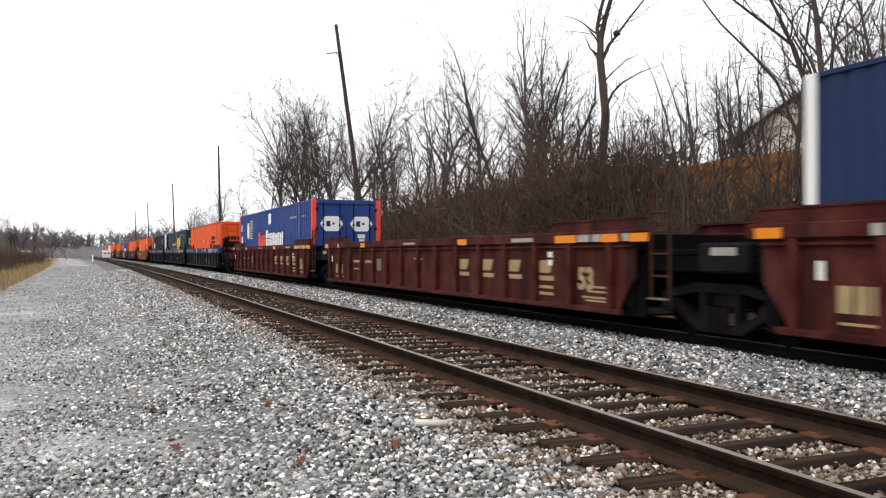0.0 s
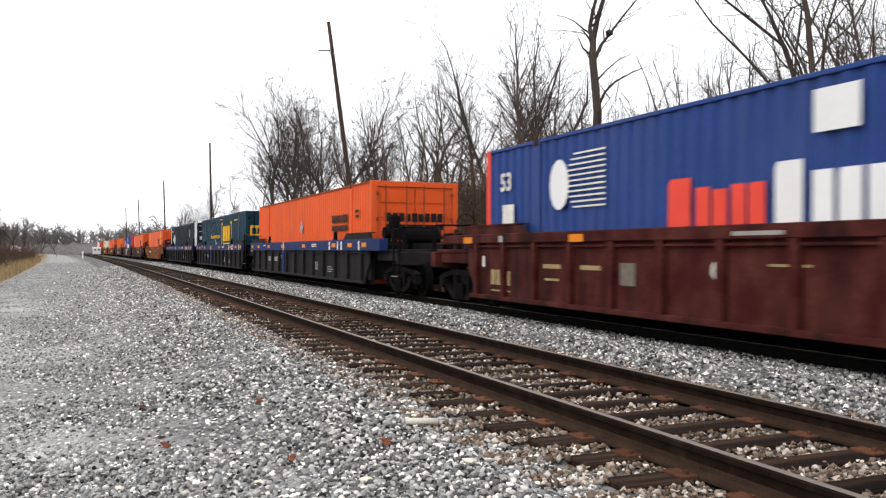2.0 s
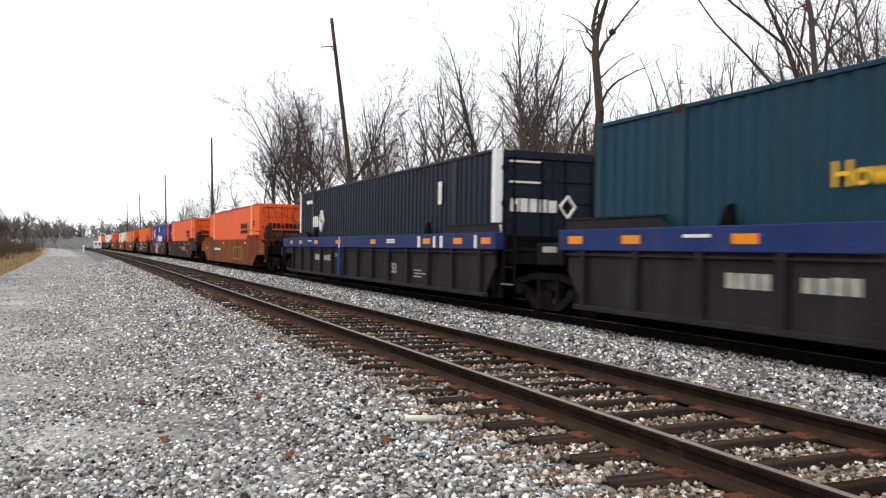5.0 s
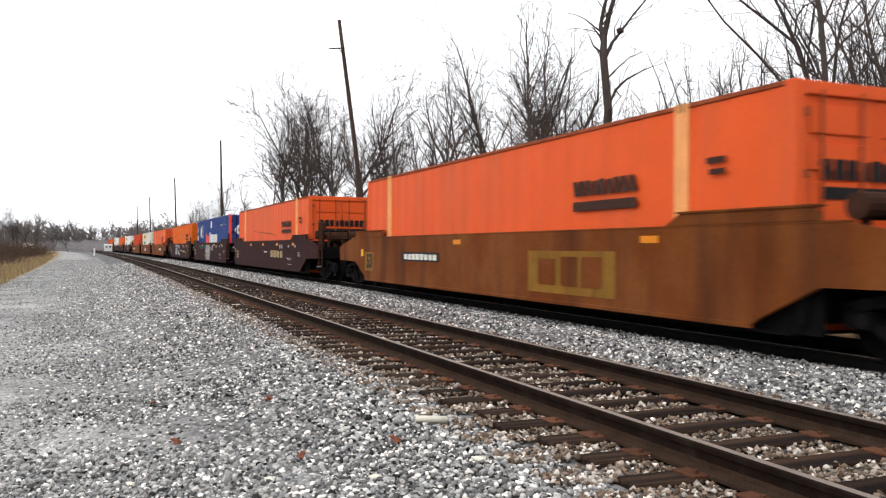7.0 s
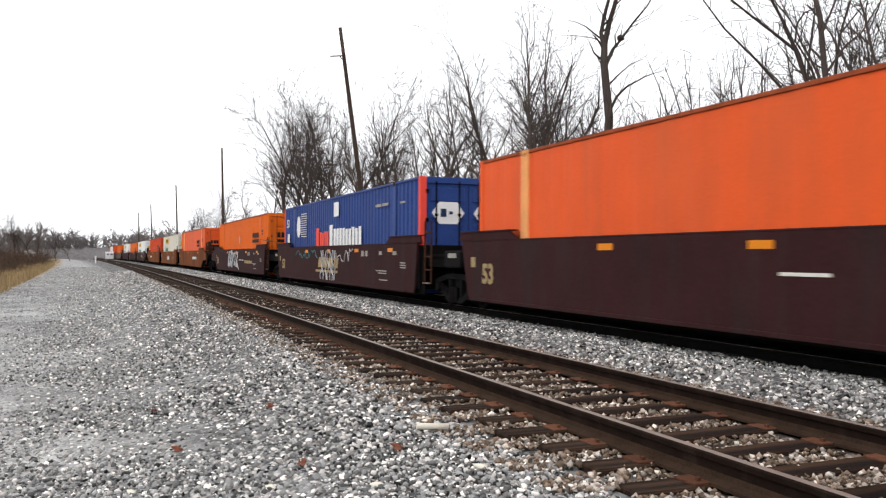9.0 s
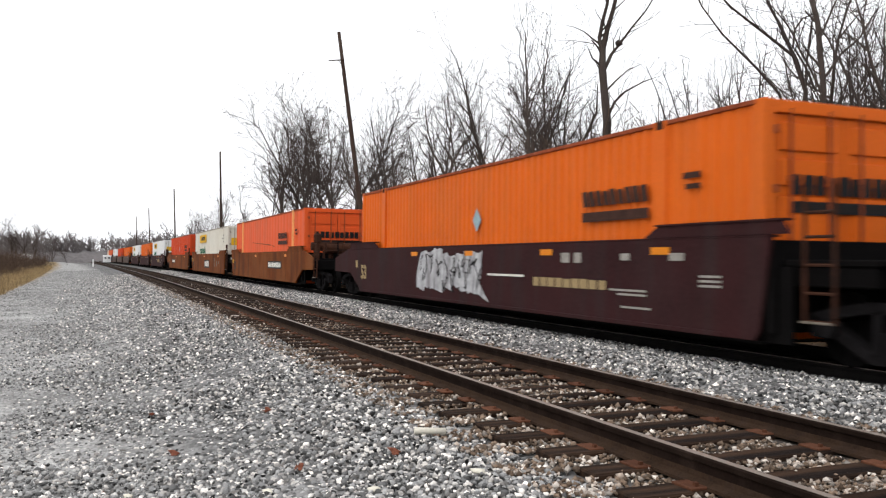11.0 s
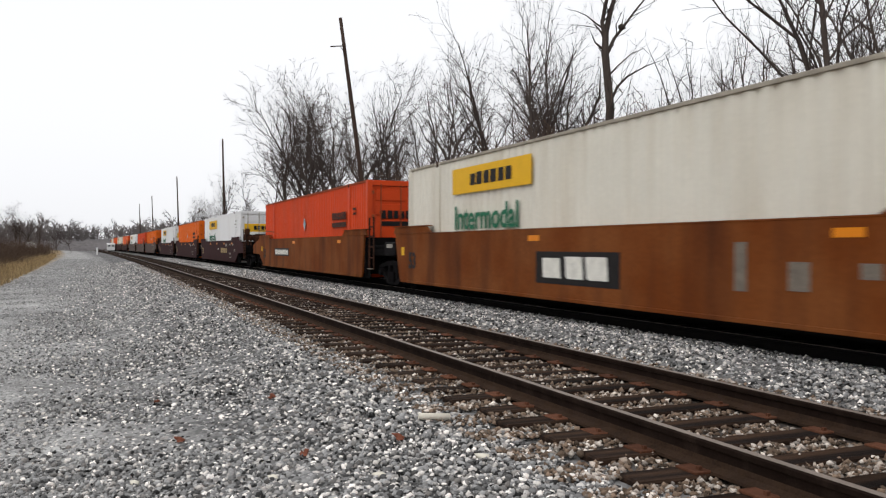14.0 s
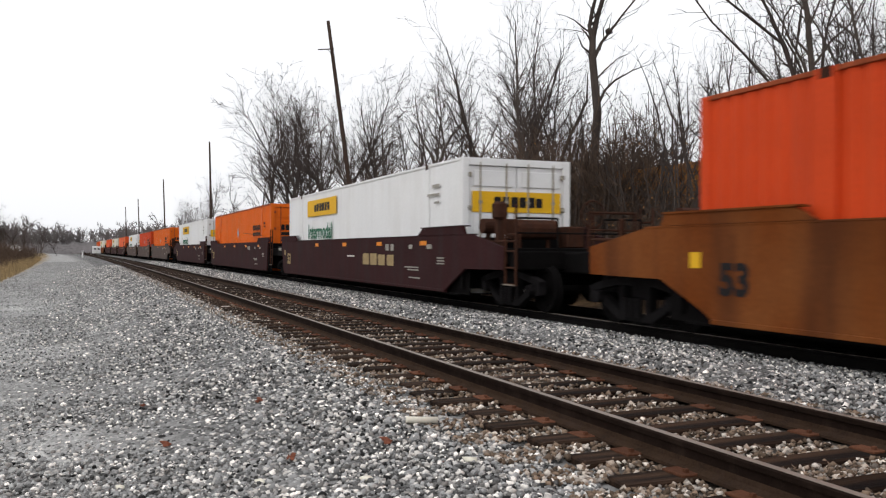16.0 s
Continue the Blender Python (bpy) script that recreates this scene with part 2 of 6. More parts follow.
# ---- mesh helpers ----
class Shape:
    """Collects vertices and faces of one mesh."""

    def __init__(self):
        self.v, self.f = [], []

    def add(self, verts, faces):
        n = len(self.v)
        self.v += [tuple(p) for p in verts]
        self.f += [tuple(i + n for i in f) for f in faces]
        return self

    def box(self, x0, x1, y0, y1, z0, z1, b=0.0):
        """A box; b bevels its edges by cutting every corner."""
        if b <= 0:
            return self.add([(x0, y0, z0), (x1, y0, z0), (x1, y1, z0), (x0, y1, z0), (x0, y0, z1), (x1, y0, z1), (x1, y1, z1), (x0, y1, z1)],
                            [(0, 3, 2, 1), (4, 5, 6, 7), (0, 1, 5, 4), (1, 2, 6, 5), (2, 3, 7, 6), (3, 0, 4, 7)])
        rings = []
        for z, i in ((z0, b), (z0 + b, 0), (z1 - b, 0), (z1, b)):
            ring = []
            for (cx, sx), (cy, sy) in (((x0, 1), (y0, 1)), ((x1, -1), (y0, 1)), ((x1, -1), (y1, -1)), ((x0, 1), (y1, -1))):
                e = b * 0.8
                px, py = cx + sx * i, cy + sy * i
                if (sx > 0) == (sy > 0):
                    ring += [(px, py + sy * e, z), (px + sx * e, py, z)]
                else:
                    ring += [(px + sx * e, py, z), (px, py + sy * e, z)]
            rings.append(ring)
        return self.loft(rings)

    def loft(self, rings, caps=True, close=True):
        n = len(rings[0])
        faces = []
        for r in range(len(rings) - 1):
            for i in range(n if close else n - 1):
                j = (i + 1) % n
                faces.append((r * n + i, r * n + j, (r + 1) * n + j, (r + 1) * n + i))
        if caps:
            faces.append(tuple(reversed(range(n))))
            faces.append(tuple((len(rings) - 1) * n + i for i in range(n)))
        return self.add([p for r in rings for p in r], faces)

    def rod(self, p0, p1, r0, r1=None, n=8):
        r1 = r0 if r1 is None else r1
        a, b = Vector(p0), Vector(p1)
        d = (b - a).normalized()
        u = d.orthogonal().normalized()
        w = d.cross(u)
        ring = lambda c, r: [c + (u * math.cos(k * math.tau / n) + w * math.sin(k * math.tau / n)) * r for k in range(n)]
        return self.loft([ring(a, r0), ring(b, r1)])

    def prism_x(self, outline, x0, x1):
        """An outline of (y, z), counted against the clock seen from +x, pushed from x0 to x1."""
        return self.loft([[(x0, y, z) for y, z in outline], [(x1, y, z) for y, z in outline]])

    def mesh(self, name, mat, smooth=False):
        me = bpy.data.meshes.new(name)
        me.from_pydata(self.v, [], self.f)
        bm = bmesh.new()
        bm.from_mesh(me)
        bmesh.ops.recalc_face_normals(bm, faces=bm.faces)
        bm.to_mesh(me)
        bm.free()
        me.materials.append(mat)
        if smooth:
            me.polygons.foreach_set("use_smooth", [True] * len(me.polygons))
        return me


def array_mesh(name, verts, faces, mat, smooth=False):
    """A mesh from arrays of triangles or quads."""
    me = bpy.data.meshes.new(name)
    k = faces.shape[1]
    me.vertices.add(len(verts))
    me.vertices.foreach_set("co", np.asarray(verts, np.float32).ravel())
    me.loops.add(faces.size)
    me.loops.foreach_set("vertex_index", faces.astype(np.int32).ravel())
    me.polygons.add(len(faces))
    me.polygons.foreach_set("loop_start", np.arange(0, faces.size, k, dtype=np.int32))
    me.polygons.foreach_set("loop_total", np.full(len(faces), k, np.int32))
    if smooth:
        me.polygons.foreach_set("use_smooth", np.ones(len(faces), bool))
    me.update(calc_edges=True)
    me.validate()
    me.materials.append(mat)
    return me


def thing(name, label, category, group="", kind="", data=None):
    return tagged(new(name, data), label, category, group, kind)


def part(name, mesh, parent, label="", m=None):
    ob = new(name, mesh)
    ob.parent = parent
    if m is not None:
        ob.matrix_basis = m
    if label:
        ob["label"] = label
    return ob


# ---- the line: gently curving double track ----
def bend(y):
    """Sideways shift of the line: a wide left-hand curve, then a right-hand one."""
    if y <= 0:
        return 0.0
    if y < 200:
        return -(y * y) / 10000.0
    return -4.0 - 0.04 * (y - 200) + (y - 200) ** 2 / 3000.0


def on_line(u, y, z, turn=0.0):
    """A pose at u metres beside the line's axis, facing along it."""
    return pose(u + bend(y), y, z, 0, 0, math.degrees(-math.atan(bend(y + 0.5) - bend(y - 0.5))) + turn)


NEAR, FAR = 4.06, 8.455
rng = np.random.default_rng(7)


def ground_z(u, y):
    """Height of the ground; z = 0 at the rail heads."""
    pts_u = (-60, -12, -5.2, -4.4, -1.2, 0.2, 2.2, 2.60, 3.05, 5.15, 5.35, 6.1, 7.45, 10.4, 12.2, 14.0, 18.0, 24.0, 34.0, 70.0, 400.0)
    k = np.clip((y - 45.0) / 60.0, 0, 1)
    bank = 1 - 0.55 * k
    pts_z = (0.6, -0.35, -0.50, -0.62, -0.60, -0.52, -0.20, -0.205, -0.205, -0.205, -0.19, -0.10, -0.13, -0.22, -0.75, -0.3, 2.1 * bank, 3.1 * bank, 3.9 * bank, 5.0, 9.0)
    return np.interp(u, pts_u, pts_z)


# ---- ground ----
def build_ground():
    us = np.concatenate([np.array([-900, -500, -250, -120, -60, -30, -18]), np.arange(-12, 14.01, 0.25), np.arange(15, 40, 1.5), np.array([45, 60, 90, 140, 250, 500, 900])])
    ys = np.concatenate([np.array([-300, -100, -40, -15]), np.arange(-6, 40, 0.5), np.arange(40, 120, 2.0), np.arange(120, 520, 20.0), np.array([600, 800, 1200, 2000])])
    verts = []
    for y in ys:
        for u in us:
            z = float(ground_z(u, y))
            if -5 < u < 12.3:
                z += 0.030 * noise.noise(Vector((u * 0.7, y * 0.7, 0))) + 0.012 * noise.noise(Vector((u * 3, y * 3, 5)))
            else:
                z += 0.25 * noise.noise(Vector((u * 0.15, y * 0.15, 3)))
            verts.append((u + bend(min(y, 520)), y, z))
    n = len(us)
    i = np.arange(len(ys) - 1)[:, None] * n + np.arange(n - 1)[None, :]
    i = i.ravel()
    faces = np.stack([i, i + 1, i + n + 1, i + n], 1)
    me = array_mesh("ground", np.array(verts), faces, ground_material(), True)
    return thing("ground", "gravel road, grey ballast and leaf-littered bank beside the line", "ground", kind="structure", data=me)


def ground_material():
    m = bpy.data.materials.new("gravel_road_and_leaf_litter")
    m.use_nodes = True
    nd, ln = m.node_tree.nodes, m.node_tree.links
    bsdf = nd["Principled BSDF"]
    bsdf.inputs["Roughness"].default_value = 0.95
    geo = nd.new("ShaderNodeNewGeometry")
    sep = nd.new("ShaderNodeSeparateXYZ")
    ln.new(geo.outputs["Position"], sep.inputs[0])

    def math_node(op, a, b=None, c=None):
        n = nd.new("ShaderNodeMath")
        n.operation = op
        for k, v in enumerate((a, b, c)):
            if v is None:
                continue
            if isinstance(v, (int, float)):
                n.inputs[k].default_value = v
            else:
                ln.new(v, n.inputs[k])
        return n.outputs[0]

    yy = math_node("MAXIMUM", sep.outputs["Y"], 0.0)
    u = math_node("MULTIPLY_ADD", math_node("MULTIPLY", yy, yy), 1 / 10000.0, sep.outputs["X"])

    def noise_node(scale, detail=5):
        n = nd.new("ShaderNodeTexNoise")
        n.inputs["Scale"].default_value, n.inputs["Detail"].default_value = scale, detail
        ln.new(geo.outputs["Position"], n.inputs["Vector"])
        return n.outputs[0]

    wob = math_node("MULTIPLY_ADD", noise_node(0.35), 2.4, -1.2)
    uw = math_node("ADD", u, wob)

    def ramp(lo, hi, src=None):
        n = nd.new("ShaderNodeMapRange")
        n.inputs[1].default_value, n.inputs[2].default_value = lo, hi
        ln.new(uw if src is None else src, n.inputs[0])
        return n.outputs[0]

    def mix(f, a, b):
        n = nd.new("ShaderNodeMix")
        n.data_type = "RGBA"
        for k, v in ((6, a), (7, b)):
            if isinstance(v, tuple):
                n.inputs[k].default_value = (*v, 1)
            else:
                ln.new(v, n.inputs[k])
        if isinstance(f, (int, float)):
            n.inputs[0].default_value = f
        else:
            ln.new(f, n.inputs[0])
        return n.outputs[2]

    vor = nd.new("ShaderNodeTexVoronoi")
    vor.inputs["Scale"].default_value = 17.0
    ln.new(geo.outputs["Position"], vor.inputs["Vector"])
    bw = nd.new("ShaderNodeRGBToBW")
    ln.new(vor.outputs["Color"], bw.inputs[0])
    stones = mix(bw.outputs[0], (0.012, 0.012, 0.012), (0.26, 0.255, 0.25))
    vor2 = nd.new("ShaderNodeTexVoronoi")
    vor2.inputs["Scale"].default_value = 30.0
    ln.new(geo.outputs["Position"], vor2.inputs["Vector"])
    bw2 = nd.new("ShaderNodeRGBToBW")
    ln.new(vor2.outputs["Color"], bw2.inputs[0])
    fines = mix(bw2.outputs[0], (0.15, 0.148, 0.142), (0.50, 0.49, 0.475))
    worn = mix(math_node("MULTIPLY", ramp(0.48, 0.66, noise_node(0.25, 3)), 0.3), fines, mix(noise_node(9), (0.20, 0.20, 0.195), (0.36, 0.355, 0.34)))
    straw = mix(ramp(0.40, 0.60, noise_node(0.5)), (0.15, 0.11, 0.065), (0.33, 0.235, 0.12))
    litter = mix(ramp(0.38, 0.62, noise_node(1.6)), (0.065, 0.046, 0.032), (0.17, 0.105, 0.055))
    track = mix(noise_node(6), (0.035, 0.026, 0.021), (0.10, 0.076, 0.058))
    c = mix(ramp(-4.9, -3.5), straw, worn)
    c = mix(ramp(-0.6, 1.2), c, stones)
    inside = math_node("MULTIPLY", ramp(2.7, 3.2, u), ramp(5.5, 5.0, u))
    c = mix(math_node("MULTIPLY", inside, 0.8), c, track)
    # Shade under the train, painted as a near-black band along the far track.
    train_shade = math_node("MULTIPLY", ramp(6.95, 7.35, u), ramp(10.3, 9.6))
    c = mix(math_node("MULTIPLY", train_shade, 0.9), c, (0.008, 0.007, 0.0065))
    c = mix(ramp(10.8, 12.0), c, litter)
    mott = nd.new("ShaderNodeMapRange")
    mott.inputs[1].default_value, mott.inputs[2].default_value = 0.35, 0.65
    mott.inputs[3].default_value, mott.inputs[4].default_value = 0.55, 1.38
    ln.new(math_node("MULTIPLY_ADD", noise_node(2.6, 8), 0.5, math_node("MULTIPLY", noise_node(0.25, 4), 0.5)), mott.inputs[0])
    vm = nd.new("ShaderNodeVectorMath")
    vm.operation = "SCALE"
    ln.new(c, vm.inputs[0])
    ln.new(mott.outputs[0], vm.inputs["Scale"])
    ln.new(vm.outputs[0], bsdf.inputs["Base Color"])
    bsdf.inputs["Specular IOR Level"].default_value = 0.15
    bump = nd.new("ShaderNodeBump")
    bump.inputs["Strength"].default_value, bump.inputs["Distance"].default_value = 0.7, 0.02
    ln.new(bw.outputs[0], bump.inputs["Height"])
    ln.new(bump.outputs[0], bsdf.inputs["Normal"])
    return m


ICO = bmesh.new()
bmesh.ops.create_icosphere(ICO, subdivisions=1, radius=1.0)
ICO_V = np.array([v.co[:] for v in ICO.verts])
ICO_F = np.array([[v.index for v in f.verts] for f in ICO.faces])
ICO.free()


OCT_V = np.array([(1, 0, 0), (-1, 0, 0), (0, 1, 0), (0, -1, 0), (0, 0, 1), (0, 0, -1)], float)
OCT_F = np.array([(0, 2, 4), (2, 1, 4), (1, 3, 4), (3, 0, 4), (2, 0, 5), (1, 2, 5), (3, 1, 5), (0, 3, 5)])


def stone_field(name, label, mat, us, ys, sizes, lift=0.25, kind="stuff", base=None):
    """Loose broken stones bedded in the ground, one mesh."""
    bv, bf = base or (ICO_V, ICO_F)
    n = len(us)
    ang = rng.uniform(0, math.tau, n)
    sq = rng.uniform(0.6, 1.25, (n, 3))
    sq[:, 2] *= 0.75
    jit = 1 + rng.uniform(-0.30, 0.22, (n, len(bv)))
    loc = bv[None] * jit[..., None] * (sq * sizes[:, None])[:, None, :]
    tilt = rng.uniform(-0.7, 0.7, n)
    ct, st = np.cos(tilt)[:, None], np.sin(tilt)[:, None]
    y1 = loc[..., 1] * ct - loc[..., 2] * st
    z1 = loc[..., 1] * st + loc[..., 2] * ct
    ca, sa = np.cos(ang)[:, None], np.sin(ang)[:, None]
    x2 = loc[..., 0] * ca - y1 * sa
    y2 = loc[..., 0] * sa + y1 * ca
    gz = np.array([float(ground_z(u, y)) for u, y in zip(us, ys)])
    bx = us - np.where(ys > 0, ys * ys / 10000.0, 0)
    co = np.stack([x2 + bx[:, None], y2 + ys[:, None], z1 + (gz + sizes * lift)[:, None]], -1)
    faces = (bf[None] + (np.arange(n) * len(bv))[:, None, None]).reshape(-1, 3)
    me = array_mesh(name, co.reshape(-1, 3), faces, mat)
    return thing(name, label, "stones", kind=kind, data=me)


def scatter(n, u0, u1, y0, y1, power=1.0):
    """Random places, denser towards y0."""
    return rng.uniform(u0, u1, n), y0 * (y1 / y0) ** (rng.uniform(0, 1, n) ** power)


def build_stones():
    def clear_of_ties(u, y):
        """Stones that would bury the tie ends are left out."""
        return (u < 2.66) | (np.abs((y / 0.533 + 0.505) % 1.0 - 0.5) < 0.27)

    u, y = scatter(52000, -1.9, 2.85, 3.6, 75, 1.25)
    keep = clear_of_ties(u, y) & (u < 2.60 + 0.3 * rng.uniform(0, 1, len(u))) & (u > 0.9 - 2.8 * rng.uniform(0, 1, len(u)) ** 1.5)
    u, y = u[keep], y[keep]
    stone_field("ballast_shoulder", "loose broken grey and white ballast stones on the shoulder", M_BALLAST, u, y, 0.012 + 0.021 * rng.beta(2, 3, len(u)) + 0.00028 * y)
    u, y = scatter(34000, -2.0, 2.85, 3.6, 24, 1.0)
    keep = clear_of_ties(u, y) & (u > 0.6 - 2.6 * rng.uniform(0, 1, len(u)))
    u, y = u[keep], y[keep]
    stone_field("ballast_chips", "small dark and pale stone chips between the ballast", M_BALLAST, u, y, 0.008 + 0.013 * rng.beta(1.5, 3, len(u)), 0.45, base=(OCT_V * 1.15, OCT_F))
    u, y = scatter(30000, 5.15, 7.5, 2.6, 90, 1.0)
    stone_field("ballast_between_tracks", "light grey ballast stones between the two tracks", M_BALLAST, u, y, 0.015 + 0.022 * rng.beta(1.6, 3, len(u)) + 0.0004 * y, base=(OCT_V * 1.15, OCT_F))
    u, y = scatter(36000, 2.35, 5.60, 2.6, 60, 1.0)
    keep = (np.abs(u - 3.33) > 0.10) & (np.abs(u - 4.79) > 0.10) & (np.abs((y / 0.533 + 0.505) % 1.0 - 0.5) < 0.30 + 0.10 * rng.uniform(0, 1, len(u)) ** 2)
    stone_field("ballast_in_track", "rust-stained ballast stones packed between the ties", M_BALLAST_RUST, u[keep], y[keep], 0.013 + 0.019 * rng.beta(2, 3, keep.sum()), 0.9, base=(OCT_V * 1.15, OCT_F))
    u, y = scatter(30000, -4.0, 1.0, 4.6, 120, 1.1)
    stone_field("road_gravel", "small grey stones on the gravel road", M_GRAVEL, u, y, 0.008 + 0.016 * rng.beta(1.5, 3, len(u)) + 0.0003 * y, 0.3, base=(OCT_V * 1.15, OCT_F))


# ---- track ----
RAIL_OUTLINE = [(-0.070, -0.170), (0.070, -0.170), (0.070, -0.155), (0.012, -0.135), (0.010, -0.045), (0.034, -0.036), (0.036, -0.008), (0.026, 0.0),
                (-0.026, 0.0), (-0.036, -0.008), (-0.034, -0.036), (-0.010, -0.045), (-0.012, -0.135), (-0.070, -0.155)]


def build_track(name, axis, ties_to, single_to, label, steel, timber):
    track = thing(name, label, "railway track", kind="structure")
    ys = np.concatenate([np.arange(-20, 40, 2.0), np.arange(40, 120, 5.0), np.arange(120, 621, 20.0)])
    for side in (-1, 1):
        u = axis + side * 0.7525
        part("rail", Shape().loft([[(u + bend(y) + a, y, z) for a, z in RAIL_OUTLINE] for y in ys]).mesh("rail", steel), track, "brown rusted steel rail")
        if timber is M_TIE:
            part("rail_foot", Shape().loft([[(u + bend(y) + a, y, z) for a, z in ((-0.074, -0.172), (0.074, -0.172), (0.074, -0.152), (0.016, -0.131), (0.014, -0.100), (-0.014, -0.100), (-0.016, -0.131), (-0.074, -0.152))] for y in ys]).mesh("rail_foot", M_RAILFOOT), track, "dusty rust-brown rail foot")
        part("rail_head", Shape().loft([[(u + bend(y) + a, y, z) for a, z in ((-0.025, 0.0012), (0.025, 0.0012), (0.024, 0.004), (-0.024, 0.004))] for y in ys]).mesh("rail_head", M_RAILTOP), track, "dull worn running surface")
    tie_mesh = Shape().box(-1.30, 1.30, -0.115, 0.115, -0.34, -0.165, 0.012).mesh("tie", timber)
    plate_mesh = Shape().box(-0.18, 0.18, -0.095, 0.095, -0.168, -0.150, 0.004).box(-0.13, -0.105, -0.06, -0.035, -0.152, -0.128).box(0.105, 0.13, 0.035, 0.06, -0.152, -0.128).mesh("tie_plate", M_PLATE)
    many = Shape()
    k = 0
    y = -4.0
    r = random.Random(3)
    while y < ties_to:
        if y < single_to:
            turn, off = r.uniform(-1.2, 1.2), r.uniform(-0.06, 0.06)
            part("tie", tie_mesh, track, m=on_line(axis + off, y, r.uniform(-0.012, 0.008), turn))
            if y < 26:
                for side in (-1, 1):
                    part("tie_plate", plate_mesh, track, m=on_line(axis + side * 0.7525, y, 0))
        else:
            c = axis + bend(y)
            many.box(c - 1.3, c + 1.3, y - 0.115, y + 0.115, -0.34, -0.168)
        y += 0.533
        k += 1
    if many.v:
        tagged(part("ties_further_on", many.mesh("ties_further_on", timber), track), kind="stuff")
    return track


# ---- writing and marks ----
def marks(rects, x, mat, name, thick=0.004, sign=-1):
    """Flat raised marks on a side wall at x: rectangles (y0, y1, z0, z1)."""
    s = Shape()
    for y0, y1, z0, z1 in rects:
        s.box(min(x, x + sign * thick), max(x, x + sign * thick), y0, y1, z0, z1)
    return s.mesh(name, mat)


def notched(y0, y1, z0, z1, seed, slant=0.0):
    """Outline of a plain block with one or two corners cut off, leaning like sloped lettering."""
    r = random.Random(seed)
    w, h = y1 - y0, z1 - z0
    pts = []
    for (p, q), (dp, dq) in zip(((1, 0), (1, 1), (0, 1), (0, 0)), ((1, -1), (1, 1), (-1, 1), (-1, -1))):
        cut = r.choice((0.0, 0.0, 0.10))
        first, second = (p - dp * cut, q), (p, q - dq * cut)
        if cut == 0:
            pts.append((p, q))
        else:
            pts += [first, second] if (p, q) in ((1, 0), (0, 1)) else [second, first]
    return [(y0 + p * w - slant * h * q, z0 + q * h) for p, q in pts]


def mark_each(name, rects, x, mat, parent, label="", slant=0.0, notch=False):
    """Painted marks, each a part of its own."""
    for n, rect in enumerate(rects):
        def make():
            y0, y1, z0, z1 = rect
            k = slant * (z1 - z0)
            outline = notched(*rect, n * 7 + int(z0 * 100), slant) if notch else [(y0, z0), (y1, z0), (y1 - k, z1), (y0 - k, z1)]
            return Shape().prism_x(outline, x - 0.004, x).mesh(name, mat)
        part(name, once((name, mat.name, rect, slant, x, notch), make), parent, label)


def end_blocks(name, rects, y, mat, parent, label=""):
    """Notched blocks on the door end that faces -y, each a part."""
    for n, rect in enumerate(rects):
        def make():
            pts = notched(*rect, n * 5 + 3)
            return Shape().loft([[(a, y, b) for a, b in pts], [(a, y + 0.006, b) for a, b in pts]]).mesh(name, mat)
        part(name, once((name, mat.name, rect, y), make), parent, label)


def word_blocks(y0, z0, width, height, count, seed=0):
    """A word drawn as plain solid blocks, one a character."""
    r = random.Random(seed)
    step = width / count
    return [(y0 + i * step, y0 + (i + r.uniform(0.74, 0.86)) * step, z0, z0 + height * r.choice((1.0, 1.0, 0.92))) for i in range(count)]


def words(text, size, mat, name, m, bold=0.0):
    """Lettering as a thin mesh."""
    cu = bpy.data.curves.new(name, "FONT")
    cu.body, cu.size, cu.extrude, cu.offset = text, size, 0.002, bold
    cu.resolution_u = 3
    ob = bpy.data.objects.new(name, cu)
    me = bpy.data.meshes.new_from_object(ob)
    bpy.data.objects.remove(ob)
    me.name = name
    me.materials.clear()
    me.materials.append(mat)
    me.transform(m)
    return me


def side_frame(y, z, x):
    """Lettering on the side that faces -x, reading from far to near: right in the picture is towards -y."""
    return Matrix(((0, 0, -1, x), (-1, 0, 0, y), (0, 1, 0, z), (0, 0, 0, 1)))


def end_frame(x, z, y):
    """Lettering on the end that faces -y."""
    return Matrix(((1, 0, 0, x), (0, 0, -1, y), (0, 1, 0, z), (0, 0, 0, 1)))


# ---- containers: 53 ft long ----
CL, CW, CH = 16.15, 2.59, 2.86
CB = 0.22  # floor above the rail


def corrugated(x, y0, y1, z0, z1, pitch, depth, sign):
    s = Shape()
    prof = []
    n = max(1, int(round((y1 - y0) / pitch)))
    p = (y1 - y0) / n
    for i in range(n):
        a = y0 + i * p
        prof += [(a, 0), (a + p * 0.32, 0), (a + p * 0.5, depth), (a + p * 0.82, depth)]
    prof.append((y1, 0))
    s.loft([[(x - sign * d, y, z0) for y, d in prof], [(x - sign * d, y, z1) for y, d in prof]], caps=False, close=False)
    return s


